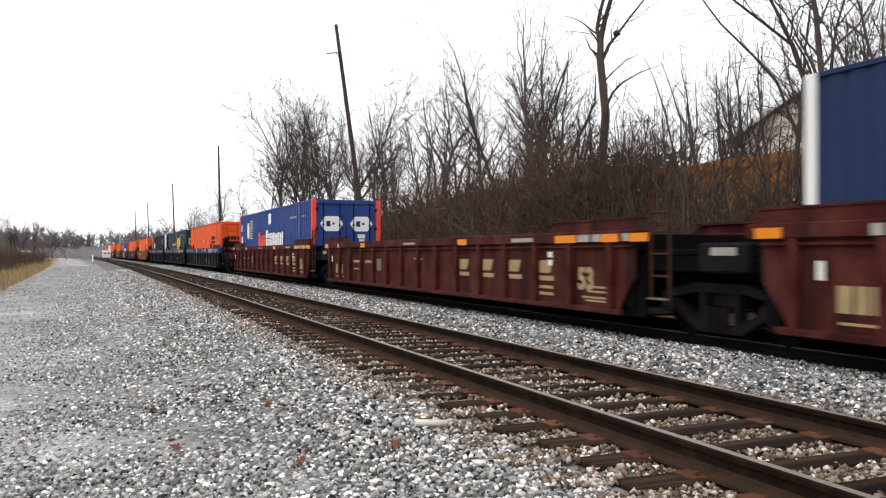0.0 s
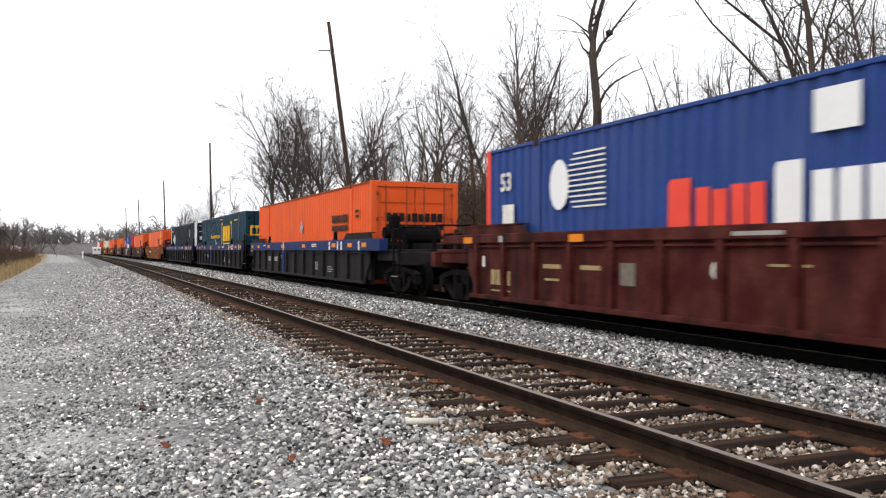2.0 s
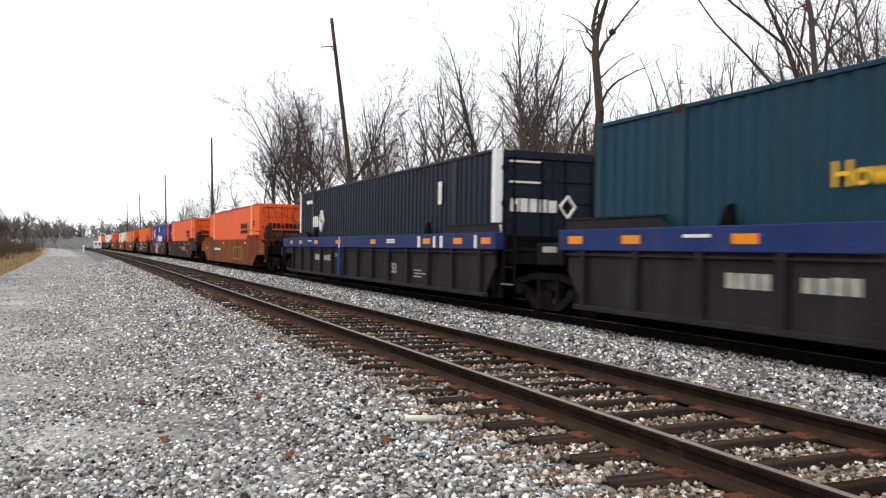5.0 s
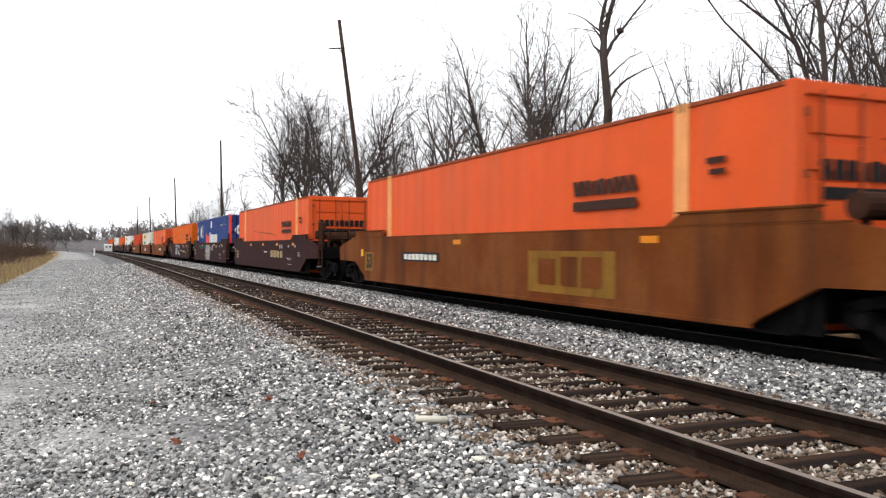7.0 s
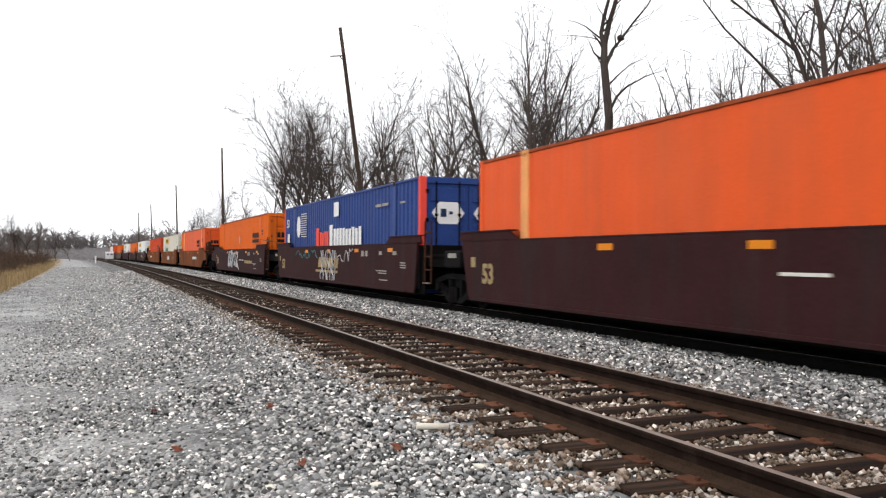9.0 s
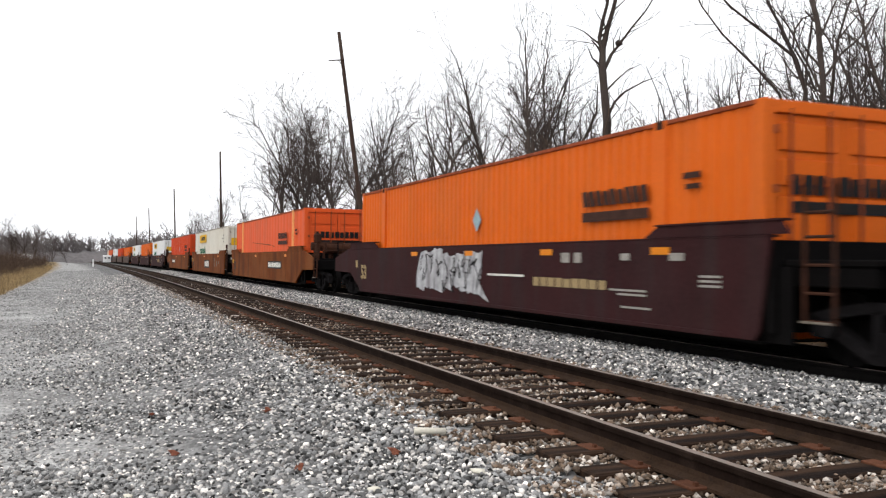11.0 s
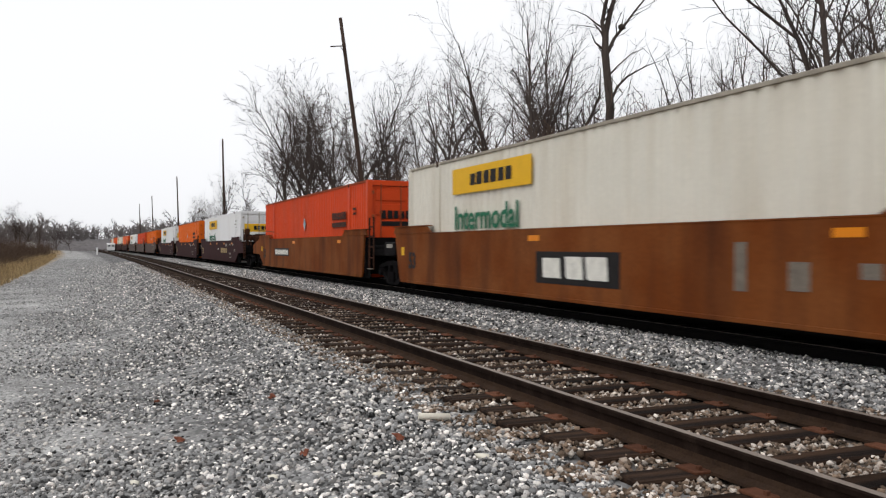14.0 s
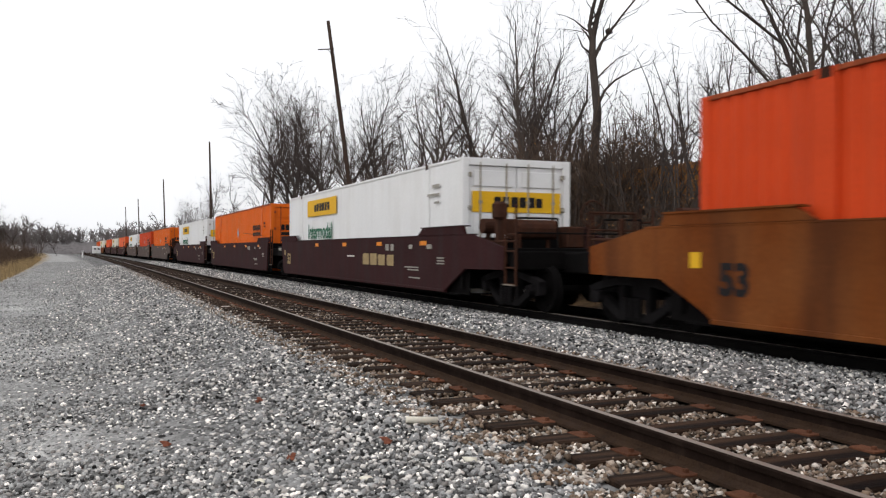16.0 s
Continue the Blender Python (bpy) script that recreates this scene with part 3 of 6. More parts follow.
def container(style):
    """A domestic intermodal container; origin at the middle of its near bottom edge, length along +y."""
    st = STYLES[style]
    paint = st["paint"]
    c = thing("shipping_container", st["label"], "container", "containers on the train")
    hw = CW / 2
    part("side_wall", corrugated(-hw + 0.02, 0.16, CL - 0.16, 0.14, CH - 0.045, st["pitch"], st["depth"], -1).mesh("side_wall", paint), c)
    part("side_wall", corrugated(hw - 0.02, 0.16, CL - 0.16, 0.14, CH - 0.045, st["pitch"], st["depth"], 1).mesh("side_wall", paint), c)
    part("roof", Shape().box(-hw + 0.03, hw - 0.03, 0.05, CL - 0.05, CH - 0.06, CH - 0.015, 0.01).mesh("roof", st.get("roof", paint)), c)
    for sx in (-1, 1):
        part("top_rail", Shape().box(sx * hw - 0.05 * (sx > 0), sx * hw + 0.05 * (sx < 0), 0.16, CL - 0.16, CH - 0.060, CH, 0.008).mesh("top_rail", st.get("rail", paint)), c)
        part("bottom_rail", Shape().box(sx * hw - 0.06 * (sx > 0), sx * hw + 0.06 * (sx < 0), 0.16, CL - 0.16, 0.0, 0.16, 0.008).mesh("bottom_rail", paint), c)
        for y in (0.0, CL - 0.16):
            s = Shape().box(min(sx * hw, sx * (hw - 0.16)), max(sx * hw, sx * (hw - 0.16)), y, y + 0.16, 0, CH, 0.012)
            part("corner_post", s.mesh("corner_post", st.get("post", paint)), c)
        for y in (1.98, CL - 1.98):
            prof = [(-0.10, -0.14), (0.004, -0.14)]
            if st.get("ribbed_band"):
                for k in (-0.09, 0.0, 0.09):
                    prof += [(0.004, k - 0.028), (0.018, k - 0.02), (0.018, k + 0.02), (0.004, k + 0.028)]
            prof += [(0.004, 0.14), (-0.10, 0.14)]
            s = Shape().loft([[(sx * (hw + d), y + k, z) for d, k in prof] for z in (0.0, CH + 0.002)])
            part("lifting_post", s.mesh("lifting_post", st.get("band", paint)), c)
            part("lifting_casting", Shape().box(min(sx * (hw + 0.006), sx * (hw - 0.17)), max(sx * (hw + 0.006), sx * (hw - 0.17)), y - 0.09, y + 0.09, CH - 0.12, CH + 0.012, 0.01).mesh("lifting_casting", M_RUSTY), c, "rusty steel corner casting")
    # the end towards the camera: two doors with locking rods, and a plain far end
    part("far_end", Shape().box(-hw + 0.14, hw - 0.14, CL - 0.06, CL - 0.02, 0.02, CH - 0.06).mesh("far_end", paint), c)
    part("header", Shape().box(-hw + 0.16, hw - 0.16, 0.01, 0.12, CH - 0.16, CH - 0.005, 0.008).mesh("header", paint), c)
    part("sill", Shape().box(-hw + 0.16, hw - 0.16, 0.01, 0.12, 0.0, 0.15, 0.008).mesh("sill", paint), c)
    for sx in (-1, 1):
        d = Shape()
        x0, x1 = (-hw + 0.17, -0.012) if sx < 0 else (0.012, hw - 0.17)
        d.box(x0, x1, 0.06, 0.10, 0.16, CH - 0.17)
        for z0, z1 in ((0.20, 0.50), (0.62, 0.98), (1.10, 1.72), (1.84, 2.16), (2.26, 2.60)):
            d.box(x0 + 0.10, x1 - 0.10, 0.035, 0.062, z0, z1, 0.012)
        part("door", d.mesh("door", paint), c)
        for x in (x0 + 0.25, x1 - 0.25):
            part("locking_rod", Shape().rod((x, 0.015, 0.1), (x, 0.015, CH - 0.1), 0.019).box(x - 0.045, x + 0.045, -0.002, 0.05, 0.9, 0.98).box(x - 0.04, x + 0.04, 0.0, 0.05, 1.9, 1.96).mesh("locking_rod", st.get("rod", M_STEEL)), c, "steel locking rod")
        for z in (0.4, 1.1, 1.8, 2.5):
            part("hinge", Shape().box(sx * (hw - 0.17) - 0.05, sx * (hw - 0.17) + 0.05, 0.0, 0.05, z - 0.05, z + 0.05, 0.006).mesh("hinge", st.get("rod", M_STEEL)), c)
    st["decor"](c, -hw - 0.022)
    return c


def decor_schneider(c, x, y=2.2):
    
    mark_each("company_mark", word_blocks(y, 1.78, 1.75, 0.24, 9, 4), x, M_FADED, c, "faded black company lettering", -0.25, True)
    part("company_bar", marks([(y, y + 1.75, 1.54, 1.69)], x, M_FADED, "company_bar"), c)
    end_blocks("end_mark", word_blocks(-0.86, 1.74, 1.72, 0.24, 9, 4), 0.020, M_BLACK_LETTER, c, "black company lettering")
    part("end_bar", Shape().box(-0.86, 0.86, 0.020, 0.026, 1.52, 1.66).mesh("end_bar", M_BLACK_LETTER), c)
    if y < 2.5:
        ring = [(8.0 + 0.20 * math.sin(k * math.tau / 4), 1.75 + 0.24 * math.cos(k * math.tau / 4)) for k in range(4)]
        part("faded_patch", Shape().loft([[(xx, a, b) for a, b in ring] for xx in (x + 0.001, x - 0.004)]).mesh("faded_patch", M_GREYBLUE), c, "grey-blue diamond patch")
    part("number_marking", marks([(1.1, 1.45, 2.02, 2.10), (1.1, 1.4, 1.88, 1.95)], x, M_FADED, "number_marking"), c)


def decor_schneider_band(c, x):
    decor_schneider(c, x, 2.95)


def decor_pacer(c, x):
    # red part of the name, then tall white part
    mark_each("name_red", [(10.05, 10.5, 1.18, 1.88)] + word_blocks(8.75, 1.22, 1.25, 0.52, 4, 2), x, M_RED, c, "red company lettering", 0.0, True)
    mark_each("name_white", [(8.2, 8.6, 1.18, 1.94)] + word_blocks(4.9, 1.22, 3.25, 0.58, 9, 8), x, M_WHITE, c, "white company lettering", 0.0, True)
    part("emblem", marks([(12.0, 13.3 - 0.08 * abs(k - 5), 1.62 + 0.085 * k, 1.648 + 0.085 * k) for k in range(11)], x, M_LETTER, "emblem"), c, "white striped emblem")
    disc = Shape().loft([[(xx, 13.35 + 0.30 * math.cos(a * math.tau / 14), 2.02 + 0.42 * math.sin(a * math.tau / 14)) for a in range(14)] for xx in (x + 0.001, x - 0.006)])
    part("emblem_disc", disc.mesh("emblem_disc", M_WHITE), c)
    part("placard", marks([(7.45, 8.05, 2.20, 2.66)], x, M_WHITE, "placard"), c, "white square placard")
    part("size_text", words("53", 0.46, M_LETTER, "size_text", side_frame(15.5, 2.05, x - 0.003), 0.012), c)
    part("size_box", marks([(14.95, 15.4, 1.42, 1.78)], x, M_LETTER, "size_box"), c)
    mark_each("number_marking", [(1.05, 1.45, 2.27, 2.32), (2.4, 2.9, 2.27, 2.35), (3.0, 3.5, 2.27, 2.35)], x, M_STENCIL, c)
    for sx in (-1, 1):
        cx = sx * 0.56
        s = Shape()
        s.loft([[(cx + a * 0.43, yy, 1.98 + b * 0.27) for a, b in ((-1, 0), (-0.55, -1), (0.55, -1), (1, 0), (0.55, 1), (-0.55, 1))] for yy in (0.034, 0.022)])
        part("end_mark", s.mesh("end_mark", M_WHITE), c, "white hexagonal mark")
        part("end_glyph", Shape().box(cx - 0.20, cx - 0.05, 0.014, 0.020, 1.88, 2.08).box(cx + 0.02, cx + 0.12, 0.014, 0.020, 1.95, 2.02).mesh("end_glyph", M_NAVY), c)
    part("notice", Shape().box(0.42, 0.70, 0.016, 0.022, 1.45, 1.60).box(0.47, 0.66, 0.016, 0.022, 1.22, 1.42).mesh("notice", M_LETTER), c)


def decor_csx(c, x):
    mark_each("emblem", word_blocks(4.60, 1.42, 2.45, 0.90, 3, 5), x, M_YELLOW, c, "yellow company emblem of thick strokes", 0.0, True)
    mark_each("emblem_bar", [(4.7, 6.9, 1.26, 1.33)], x, M_YELLOW, c)
    mark_each("bracket", [(3.95, 4.07, 1.16, 2.46), (4.07, 4.36, 2.36, 2.46), (4.07, 4.36, 1.16, 1.24)], x, M_YELLOW, c)
    mark_each("bracket", [(7.33, 7.45, 1.16, 2.46), (7.06, 7.33, 2.36, 2.46), (7.06, 7.33, 1.16, 1.24)], x, M_YELLOW, c)
    part("slogan", words("How tomorrow moves", 0.38, M_YELLOW, "slogan", side_frame(11.65, 1.62, x - 0.003), 0.006), c, "yellow slogan")
    mark_each("number_marking", [(2.25, 2.5, 2.46, 2.53), (2.55, 2.8, 2.46, 2.53), (2.85, 3.1, 2.46, 2.53), (7.0, 8.1, 2.63, 2.67)], x, M_YELLOW, c)
    part("scrawl", marks([(9.7, 9.78, 1.2, 1.6), (9.9, 10.0, 1.22, 1.5), (9.2, 9.4, 1.2, 1.4)], x, M_GREYBLUE, "scrawl"), c, "pale sprayed scrawl")
    end_blocks("end_mark", word_blocks(-0.98, 1.72, 0.80, 0.34, 3, 5), 0.014, M_TEAL, c)
    part("end_panel", Shape().box(-1.06, -0.10, 0.022, 0.034, 1.64, 2.14).mesh("end_panel", M_YELLOW), c, "yellow panel on the door")


def decor_limar(c, x):
    mark_each("name", word_blocks(13.4, 1.60, 0.75, 0.36, 3, 6), x, M_LETTER, c, "white company lettering")
    ring = Shape()
    for k in range(4):
        a0, a1 = k * math.tau / 4, (k + 1) * math.tau / 4
        ring.rod((x, 12.95 + 0.24 * math.cos(a0), 1.78 + 0.34 * math.sin(a0)), (x, 12.95 + 0.24 * math.cos(a1), 1.78 + 0.34 * math.sin(a1)), 0.05, n=5)
    part("emblem", ring.mesh("emblem", M_LETTER), c, "white diamond emblem")
    part("number_marking", marks([(14.2, 15.0, 2.42, 2.54), (2.6, 2.8, 1.9, 2.4)], x, M_LETTER, "number_marking"), c)
    s = Shape()
    for a, b, z0, z1 in word_blocks(-0.95, 1.66, 1.05, 0.26, 5, 6):
        s.box(a, b, 0.018, 0.026, z0, z1)
    for z in (0.55, 1.05, 2.22, 2.62):
        s.box(-0.98, -0.3, 0.018, 0.026, z, z + 0.04)
    for k in range(4):
        a0, a1 = k * math.tau / 4, (k + 1) * math.tau / 4
        s.rod((0.32 + 0.17 * math.cos(a0), 0.02, 1.78 + 0.22 * math.sin(a0)), (0.32 + 0.17 * math.cos(a1), 0.02, 1.78 + 0.22 * math.sin(a1)), 0.035, n=5)
    part("end_mark", s.mesh("end_mark", M_LETTER), c, "white company lettering")


def decor_hunt(c, x):
    part("name_panel", marks([(9.5, 13.2, 2.05, 2.60)], x, M_YELLOW, "name_panel"), c, "yellow name panel")
    mark_each("name", word_blocks(10.3, 2.20, 2.0, 0.26, 6, 9), x - 0.005, M_BLACK_LETTER, c, "dark company lettering", 0.0, True)
    part("service_text", words("Intermodal", 0.70, M_GREEN, "service_text", side_frame(13.1, 1.30, x - 0.003), 0.014), c, "green lettering")
    part("number_marking", marks([(1.2, 1.6, 2.30, 2.38), (1.2, 1.9, 2.12, 2.18), (1.2, 1.5, 1.95, 2.0)], x, M_STENCIL, "number_marking"), c)
    part("end_panel", Shape().box(-1.06, 1.06, 0.020, 0.034, 1.72, 2.16).mesh("end_panel", M_YELLOW), c, "yellow panel across the doors")
    end_blocks("end_mark", word_blocks(-0.55, 1.83, 1.2, 0.22, 6, 9), 0.012, M_BLACK_LETTER, c, "dark company lettering")


def decor_none(c, x):
    part("number_marking", marks([(1.2, 1.6, 2.30, 2.38), (1.2, 1.9, 2.12, 2.18)], x, M_LETTER, "number_marking"), c)


STYLES = {
    "navy": dict(paint=M_NAVY, post=M_WHITE, pitch=0.28, depth=0.035, decor=decor_none, label="dark blue corrugated container with white end posts"),
    "pacer": dict(paint=M_BLUE, post=M_RED, rail=M_BLUE, pitch=0.30, depth=0.045, decor=decor_pacer, label="blue corrugated container with red end posts and white lettering"),
    "orange": dict(paint=M_ORANGE, rod=M_EDGE, rail=M_EDGE, pitch=0.24, depth=0.020, decor=decor_schneider, label="orange container with faded black company lettering"),
    "orange_band": dict(paint=M_ORANGE, rod=M_EDGE, rail=M_EDGE, band=M_PALE_ORANGE, ribbed_band=True, pitch=0.60, depth=0.010, decor=decor_schneider_band, label="orange container with pale ribbed lifting posts"),
    "amber": dict(paint=M_ORANGE_B, rod=M_EDGE, rail=M_EDGE, pitch=0.24, depth=0.034, decor=decor_schneider, label="bright amber-orange container with fine vertical ribs"),
    "amber_band": dict(paint=M_ORANGE, rod=M_EDGE, rail=M_EDGE, band=M_PALE_ORANGE, ribbed_band=True, pitch=0.60, depth=0.012, decor=decor_schneider_band, label="orange container with faded ribbed lifting posts"),
    "red_orange": dict(paint=M_RED_ORANGE, rod=M_EDGE, rail=M_EDGE, pitch=0.24, depth=0.034, decor=decor_schneider, label="red-orange container with black lettering on door end"),
    "csx": dict(paint=M_TEAL, pitch=0.26, depth=0.035, decor=decor_csx, label="dark teal corrugated container with yellow emblem in brackets"),
    "limar": dict(paint=M_BLACK, post=M_WHITE, pitch=0.26, depth=0.035, decor=decor_limar, label="black corrugated container with white end posts"),
    "cream": dict(paint=M_CREAM, rail=M_EDGE_GREY, pitch=0.30, depth=0.038, decor=decor_hunt, rod=M_EDGE_GREY, label="cream ribbed container with yellow name panel"),
    "white": dict(paint=M_WHITE, rod=M_EDGE_GREY, pitch=0.30, depth=0.006, decor=decor_hunt, label="clean white container with yellow name panel"),
}


# ---- well cars ----
SIDE, TOP, LOW = 1.49, 1.44, 0.25
WELLS = {
    "maroon": dict(paint=M_W_MAROON, chord=M_W_MAROON, ribs=15, label="maroon ribbed steel well car with faded tan lettering"),
    "grey": dict(paint=M_W_GREY, chord=M_W_BLUE, ribs=13, label="sooty grey ribbed well car with blue top chord"),
    "ttx": dict(paint=M_W_TTX, chord=M_W_TTX, ribs=0, label="rusty yellow-brown smooth-sided well car"),
    "brown": dict(paint=M_W_BROWN, chord=M_W_BROWN, ribs=0, label="dark brown-red smooth-sided well car with worn marks"),
    "dull": dict(paint=M_W_DULL, chord=M_W_DULL, ribs=0, label="dull grey-brown smooth-sided well car"),
}
MESHES = {}


def once(key, make):
    if key not in MESHES:
        MESHES[key] = make()
    return MESHES[key]


def truck_part(car, y):
    """A two-axle truck under the car; wheelsets are parts of it."""
    def bolster_mesh():
        return Shape().box(-1.0, 1.0, -0.22, 0.22, 0.42, 0.70, 0.03).mesh("truck_bolster", M_TRUCK)

    def frame_mesh(sx):
        s = Shape()
        x0, x1 = sx * 1.02 - 0.07, sx * 1.02 + 0.07
        # top chord, bottom chord, sloped struts and pedestals round the open windows
        s.prism_x([(-1.18, 0.50), (-0.98, 0.52), (-0.45, 0.62), (0.45, 0.62), (0.98, 0.52), (1.18, 0.50), (1.18, 0.58), (0.98, 0.64), (0.45, 0.74), (-0.45, 0.74), (-0.98, 0.64), (-1.18, 0.58)], x0, x1)
        s.prism_x([(-0.40, 0.10), (0.40, 0.10), (0.44, 0.20), (-0.44, 0.20)], x0, x1)
        for k in (-1, 1):
            strut = [(k * 0.40, 0.10), (k * 0.98, 0.40), (k * 0.98, 0.54), (k * 0.36, 0.22)]
            s.prism_x(strut if k > 0 else strut[::-1], x0, x1)
            post = [(k * 0.27, 0.18), (k * 0.37, 0.18), (k * 0.37, 0.66), (k * 0.27, 0.66)]
            s.prism_x(post if k > 0 else post[::-1], x0, x1)
            ped = [(k * 1.04, 0.32), (k * 1.18, 0.34), (k * 1.18, 0.56), (k * 1.04, 0.56)]
            s.prism_x(ped if k > 0 else ped[::-1], x0, x1)
        for k in (-0.15, 0.0, 0.15):
            s.rod((sx * 1.12, k, 0.16), (sx * 1.12, k, 0.44), 0.055, n=8)
        for yy in (-0.89, 0.89):
            s.rod((sx * 1.02, yy, 0.42), (sx * 1.17, yy, 0.42), 0.11, 0.09, n=10)
        return s.mesh("side_frame", M_TRUCK)

    def wheel_mesh():
        s = Shape()
        s.rod((-1.0, 0, 0), (1.0, 0, 0), 0.08, n=10)
        for sx in (-1, 1):
            rings = []
            for x, r in ((0.69, 0.10), (0.70, 0.30), (0.68, 0.36), (0.68, 0.445), (0.70, 0.445), (0.715, 0.42), (0.82, 0.415), (0.82, 0.35), (0.77, 0.30), (0.80, 0.12)):
                rings.append([(sx * x, r * math.cos(k * math.tau / 20), r * math.sin(k * math.tau / 20)) for k in range(20)])
            s.loft(rings)
            for k in range(3):
                a = k * math.tau / 3
                s.box(sx * 0.80 - 0.012, sx * 0.80 + 0.012, 0.2 * math.cos(a) - 0.04, 0.2 * math.cos(a) + 0.04, 0.2 * math.sin(a) - 0.04, 0.2 * math.sin(a) + 0.04)
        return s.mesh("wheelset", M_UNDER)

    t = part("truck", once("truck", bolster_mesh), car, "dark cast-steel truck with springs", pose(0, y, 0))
    for sx in (-1, 1):
        part("side_frame", once(("side_frame", sx), lambda: frame_mesh(sx)), t)
    for yy in (-0.89, 0.89):
        WHEELS[yy].append(part("wheelset", once("wheelset", wheel_mesh), t, m=pose(0, yy, 0.42)))
    return t


WHEELS = {-0.89: [], 0.89: []}


def side_outline(smooth, front_end, rear_end):
    """Side of the well, seen from the side: (y, z); its lower corners slope up to the trucks, over which car ends reach on."""
    if smooth:
        f, r = (2.25 if front_end else 0.72), (2.25 if rear_end else 0.72)
    else:
        return [(-0.42, 0.80), (-0.10, LOW + 0.16), (0.0, LOW + 0.02), (CL, LOW + 0.02), (CL + 0.10, LOW + 0.16), (CL + 0.42, 0.80), (CL + 0.42, TOP), (-0.42, TOP)]
    low = LOW if smooth else LOW + 0.02
    cut = 0.42 if smooth else 0.0
    front = [(-f, TOP - 0.25), (-f, 0.78), (-0.55, 0.76), (cut - 0.1, low + 0.12), (cut + 0.1, low)] if front_end else [(-0.30, TOP), (-0.12, low + 0.10), (-0.05, low)]
    rear = [(CL - cut - 0.1, low), (CL - cut + 0.1, low + 0.12), (CL + 0.55, 0.76), (CL + r, 0.78), (CL + r, TOP - 0.25)] if rear_end else [(CL + 0.02, low), (CL + 0.12, low + 0.10), (CL + 0.45, TOP)]
    top = ([(CL + 0.9, TOP)] if rear_end else []) + ([(-0.9, TOP)] if front_end else [])
    return front + rear + top


def well_car(style, front_end, rear_end, extras=()):
    """One well unit: origin on the track's axis at the rail heads, y = 0 where its container begins."""
    st = WELLS[style]
    smooth = st["ribs"] == 0
    chord_h = 0.30 if style == "grey" else 0.15
    paint, chord = st["paint"], st["chord"]
    car = thing("well_car", st["label"], "railway car", "well cars of the train")

    def side_mesh(sx):
        s = Shape()
        x0, x1 = (-SIDE, -SIDE + 0.05) if sx < 0 else (SIDE - 0.05, SIDE)
        s.prism_x(side_outline(smooth, front_end, rear_end), x0, x1)
        if smooth:
            s.box(x0 - (0.02 if sx < 0 else 0), x1 + (0.02 if sx > 0 else 0), 0.45, CL - 0.45, LOW - 0.005, LOW + 0.055, 0.006)
        return s.mesh("side_panel", paint)

    def chord_mesh(sx):
        s = Shape()
        x0, x1 = (-SIDE - 0.035, -SIDE + 0.15) if sx < 0 else (SIDE - 0.15, SIDE + 0.035)
        if smooth:
            s.box(x0 + 0.03, x1, -0.88 if front_end else -0.30, CL + (0.88 if rear_end else 0.44), TOP - 0.006, TOP + 0.022, 0.006)
        else:
            s.box(x0 - 0.05 * (sx < 0), x1 + 0.05 * (sx > 0), -1.5 if front_end else -0.6, CL + (1.5 if rear_end else 0.6), TOP - chord_h, TOP + 0.02, 0.012)
        return s.mesh("top_chord", chord)

    def lip_mesh(front, sx):
        prof = [(-0.55, TOP + 0.024), (2.05, TOP + 0.024), (1.75, TOP + 0.17), (-0.45, TOP + 0.19)]
        if not front:
            prof = [(CL - y, z) for y, z in reversed(prof)]
        s = Shape()
        s.prism_x(prof, sx * (SIDE - 0.02) - 0.03, sx * (SIDE - 0.02) + 0.03)
        y0, y1 = (-0.48, 1.80) if front else (CL - 1.80, CL + 0.48)
        s.box(min(sx * (SIDE + 0.03), sx * (SIDE - 0.16)), max(sx * (SIDE + 0.03), sx * (SIDE - 0.16)), y0, y1, TOP + 0.175, TOP + 0.20)
        return s.mesh("raised_lip", paint)

    for sx in (-1, 1):
        part("side_panel", once((style, "side", sx, front_end, rear_end), lambda: side_mesh(sx)), car)
        part("top_chord", once((style, "chord", sx, front_end, rear_end), lambda: chord_mesh(sx)), car, "blue-painted top chord" if style == "grey" else "")
    for front in (True, False):
        for sx in (-1, 1):
            part("raised_lip", once((style, "lip", front, sx), lambda: lip_mesh(front, sx)), car)
    if not smooth:
        rib = once((style, "rib"), lambda: Shape().prism_x([(-0.06, LOW + 0.05), (0.06, LOW + 0.05), (0.06, TOP - chord_h), (-0.06, TOP - chord_h)], -0.095, 0.0).mesh("rib", paint))
        sill = once((style, "sill"), lambda: Shape().box(-SIDE - 0.09, -SIDE, -0.15, CL + 0.15, LOW - 0.01, LOW + 0.07, 0.01).mesh("bottom_sill", paint))
        part("bottom_sill", sill, car)
        lip = once((style, "lowerlip"), lambda: Shape().box(-SIDE - 0.06, -SIDE, -0.4, CL + 0.4, TOP - chord_h - 0.08, TOP - chord_h - 0.045, 0.006).mesh("chord_flange", paint))
        part("chord_flange", lip, car)
        for k in range(st["ribs"]):
            part("rib", rib, car, m=pose(-SIDE, 0.1 + k * (CL - 0.2) / (st["ribs"] - 1), 0))
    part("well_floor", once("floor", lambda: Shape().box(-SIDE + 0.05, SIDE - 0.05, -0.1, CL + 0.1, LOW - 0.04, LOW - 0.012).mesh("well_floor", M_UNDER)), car)

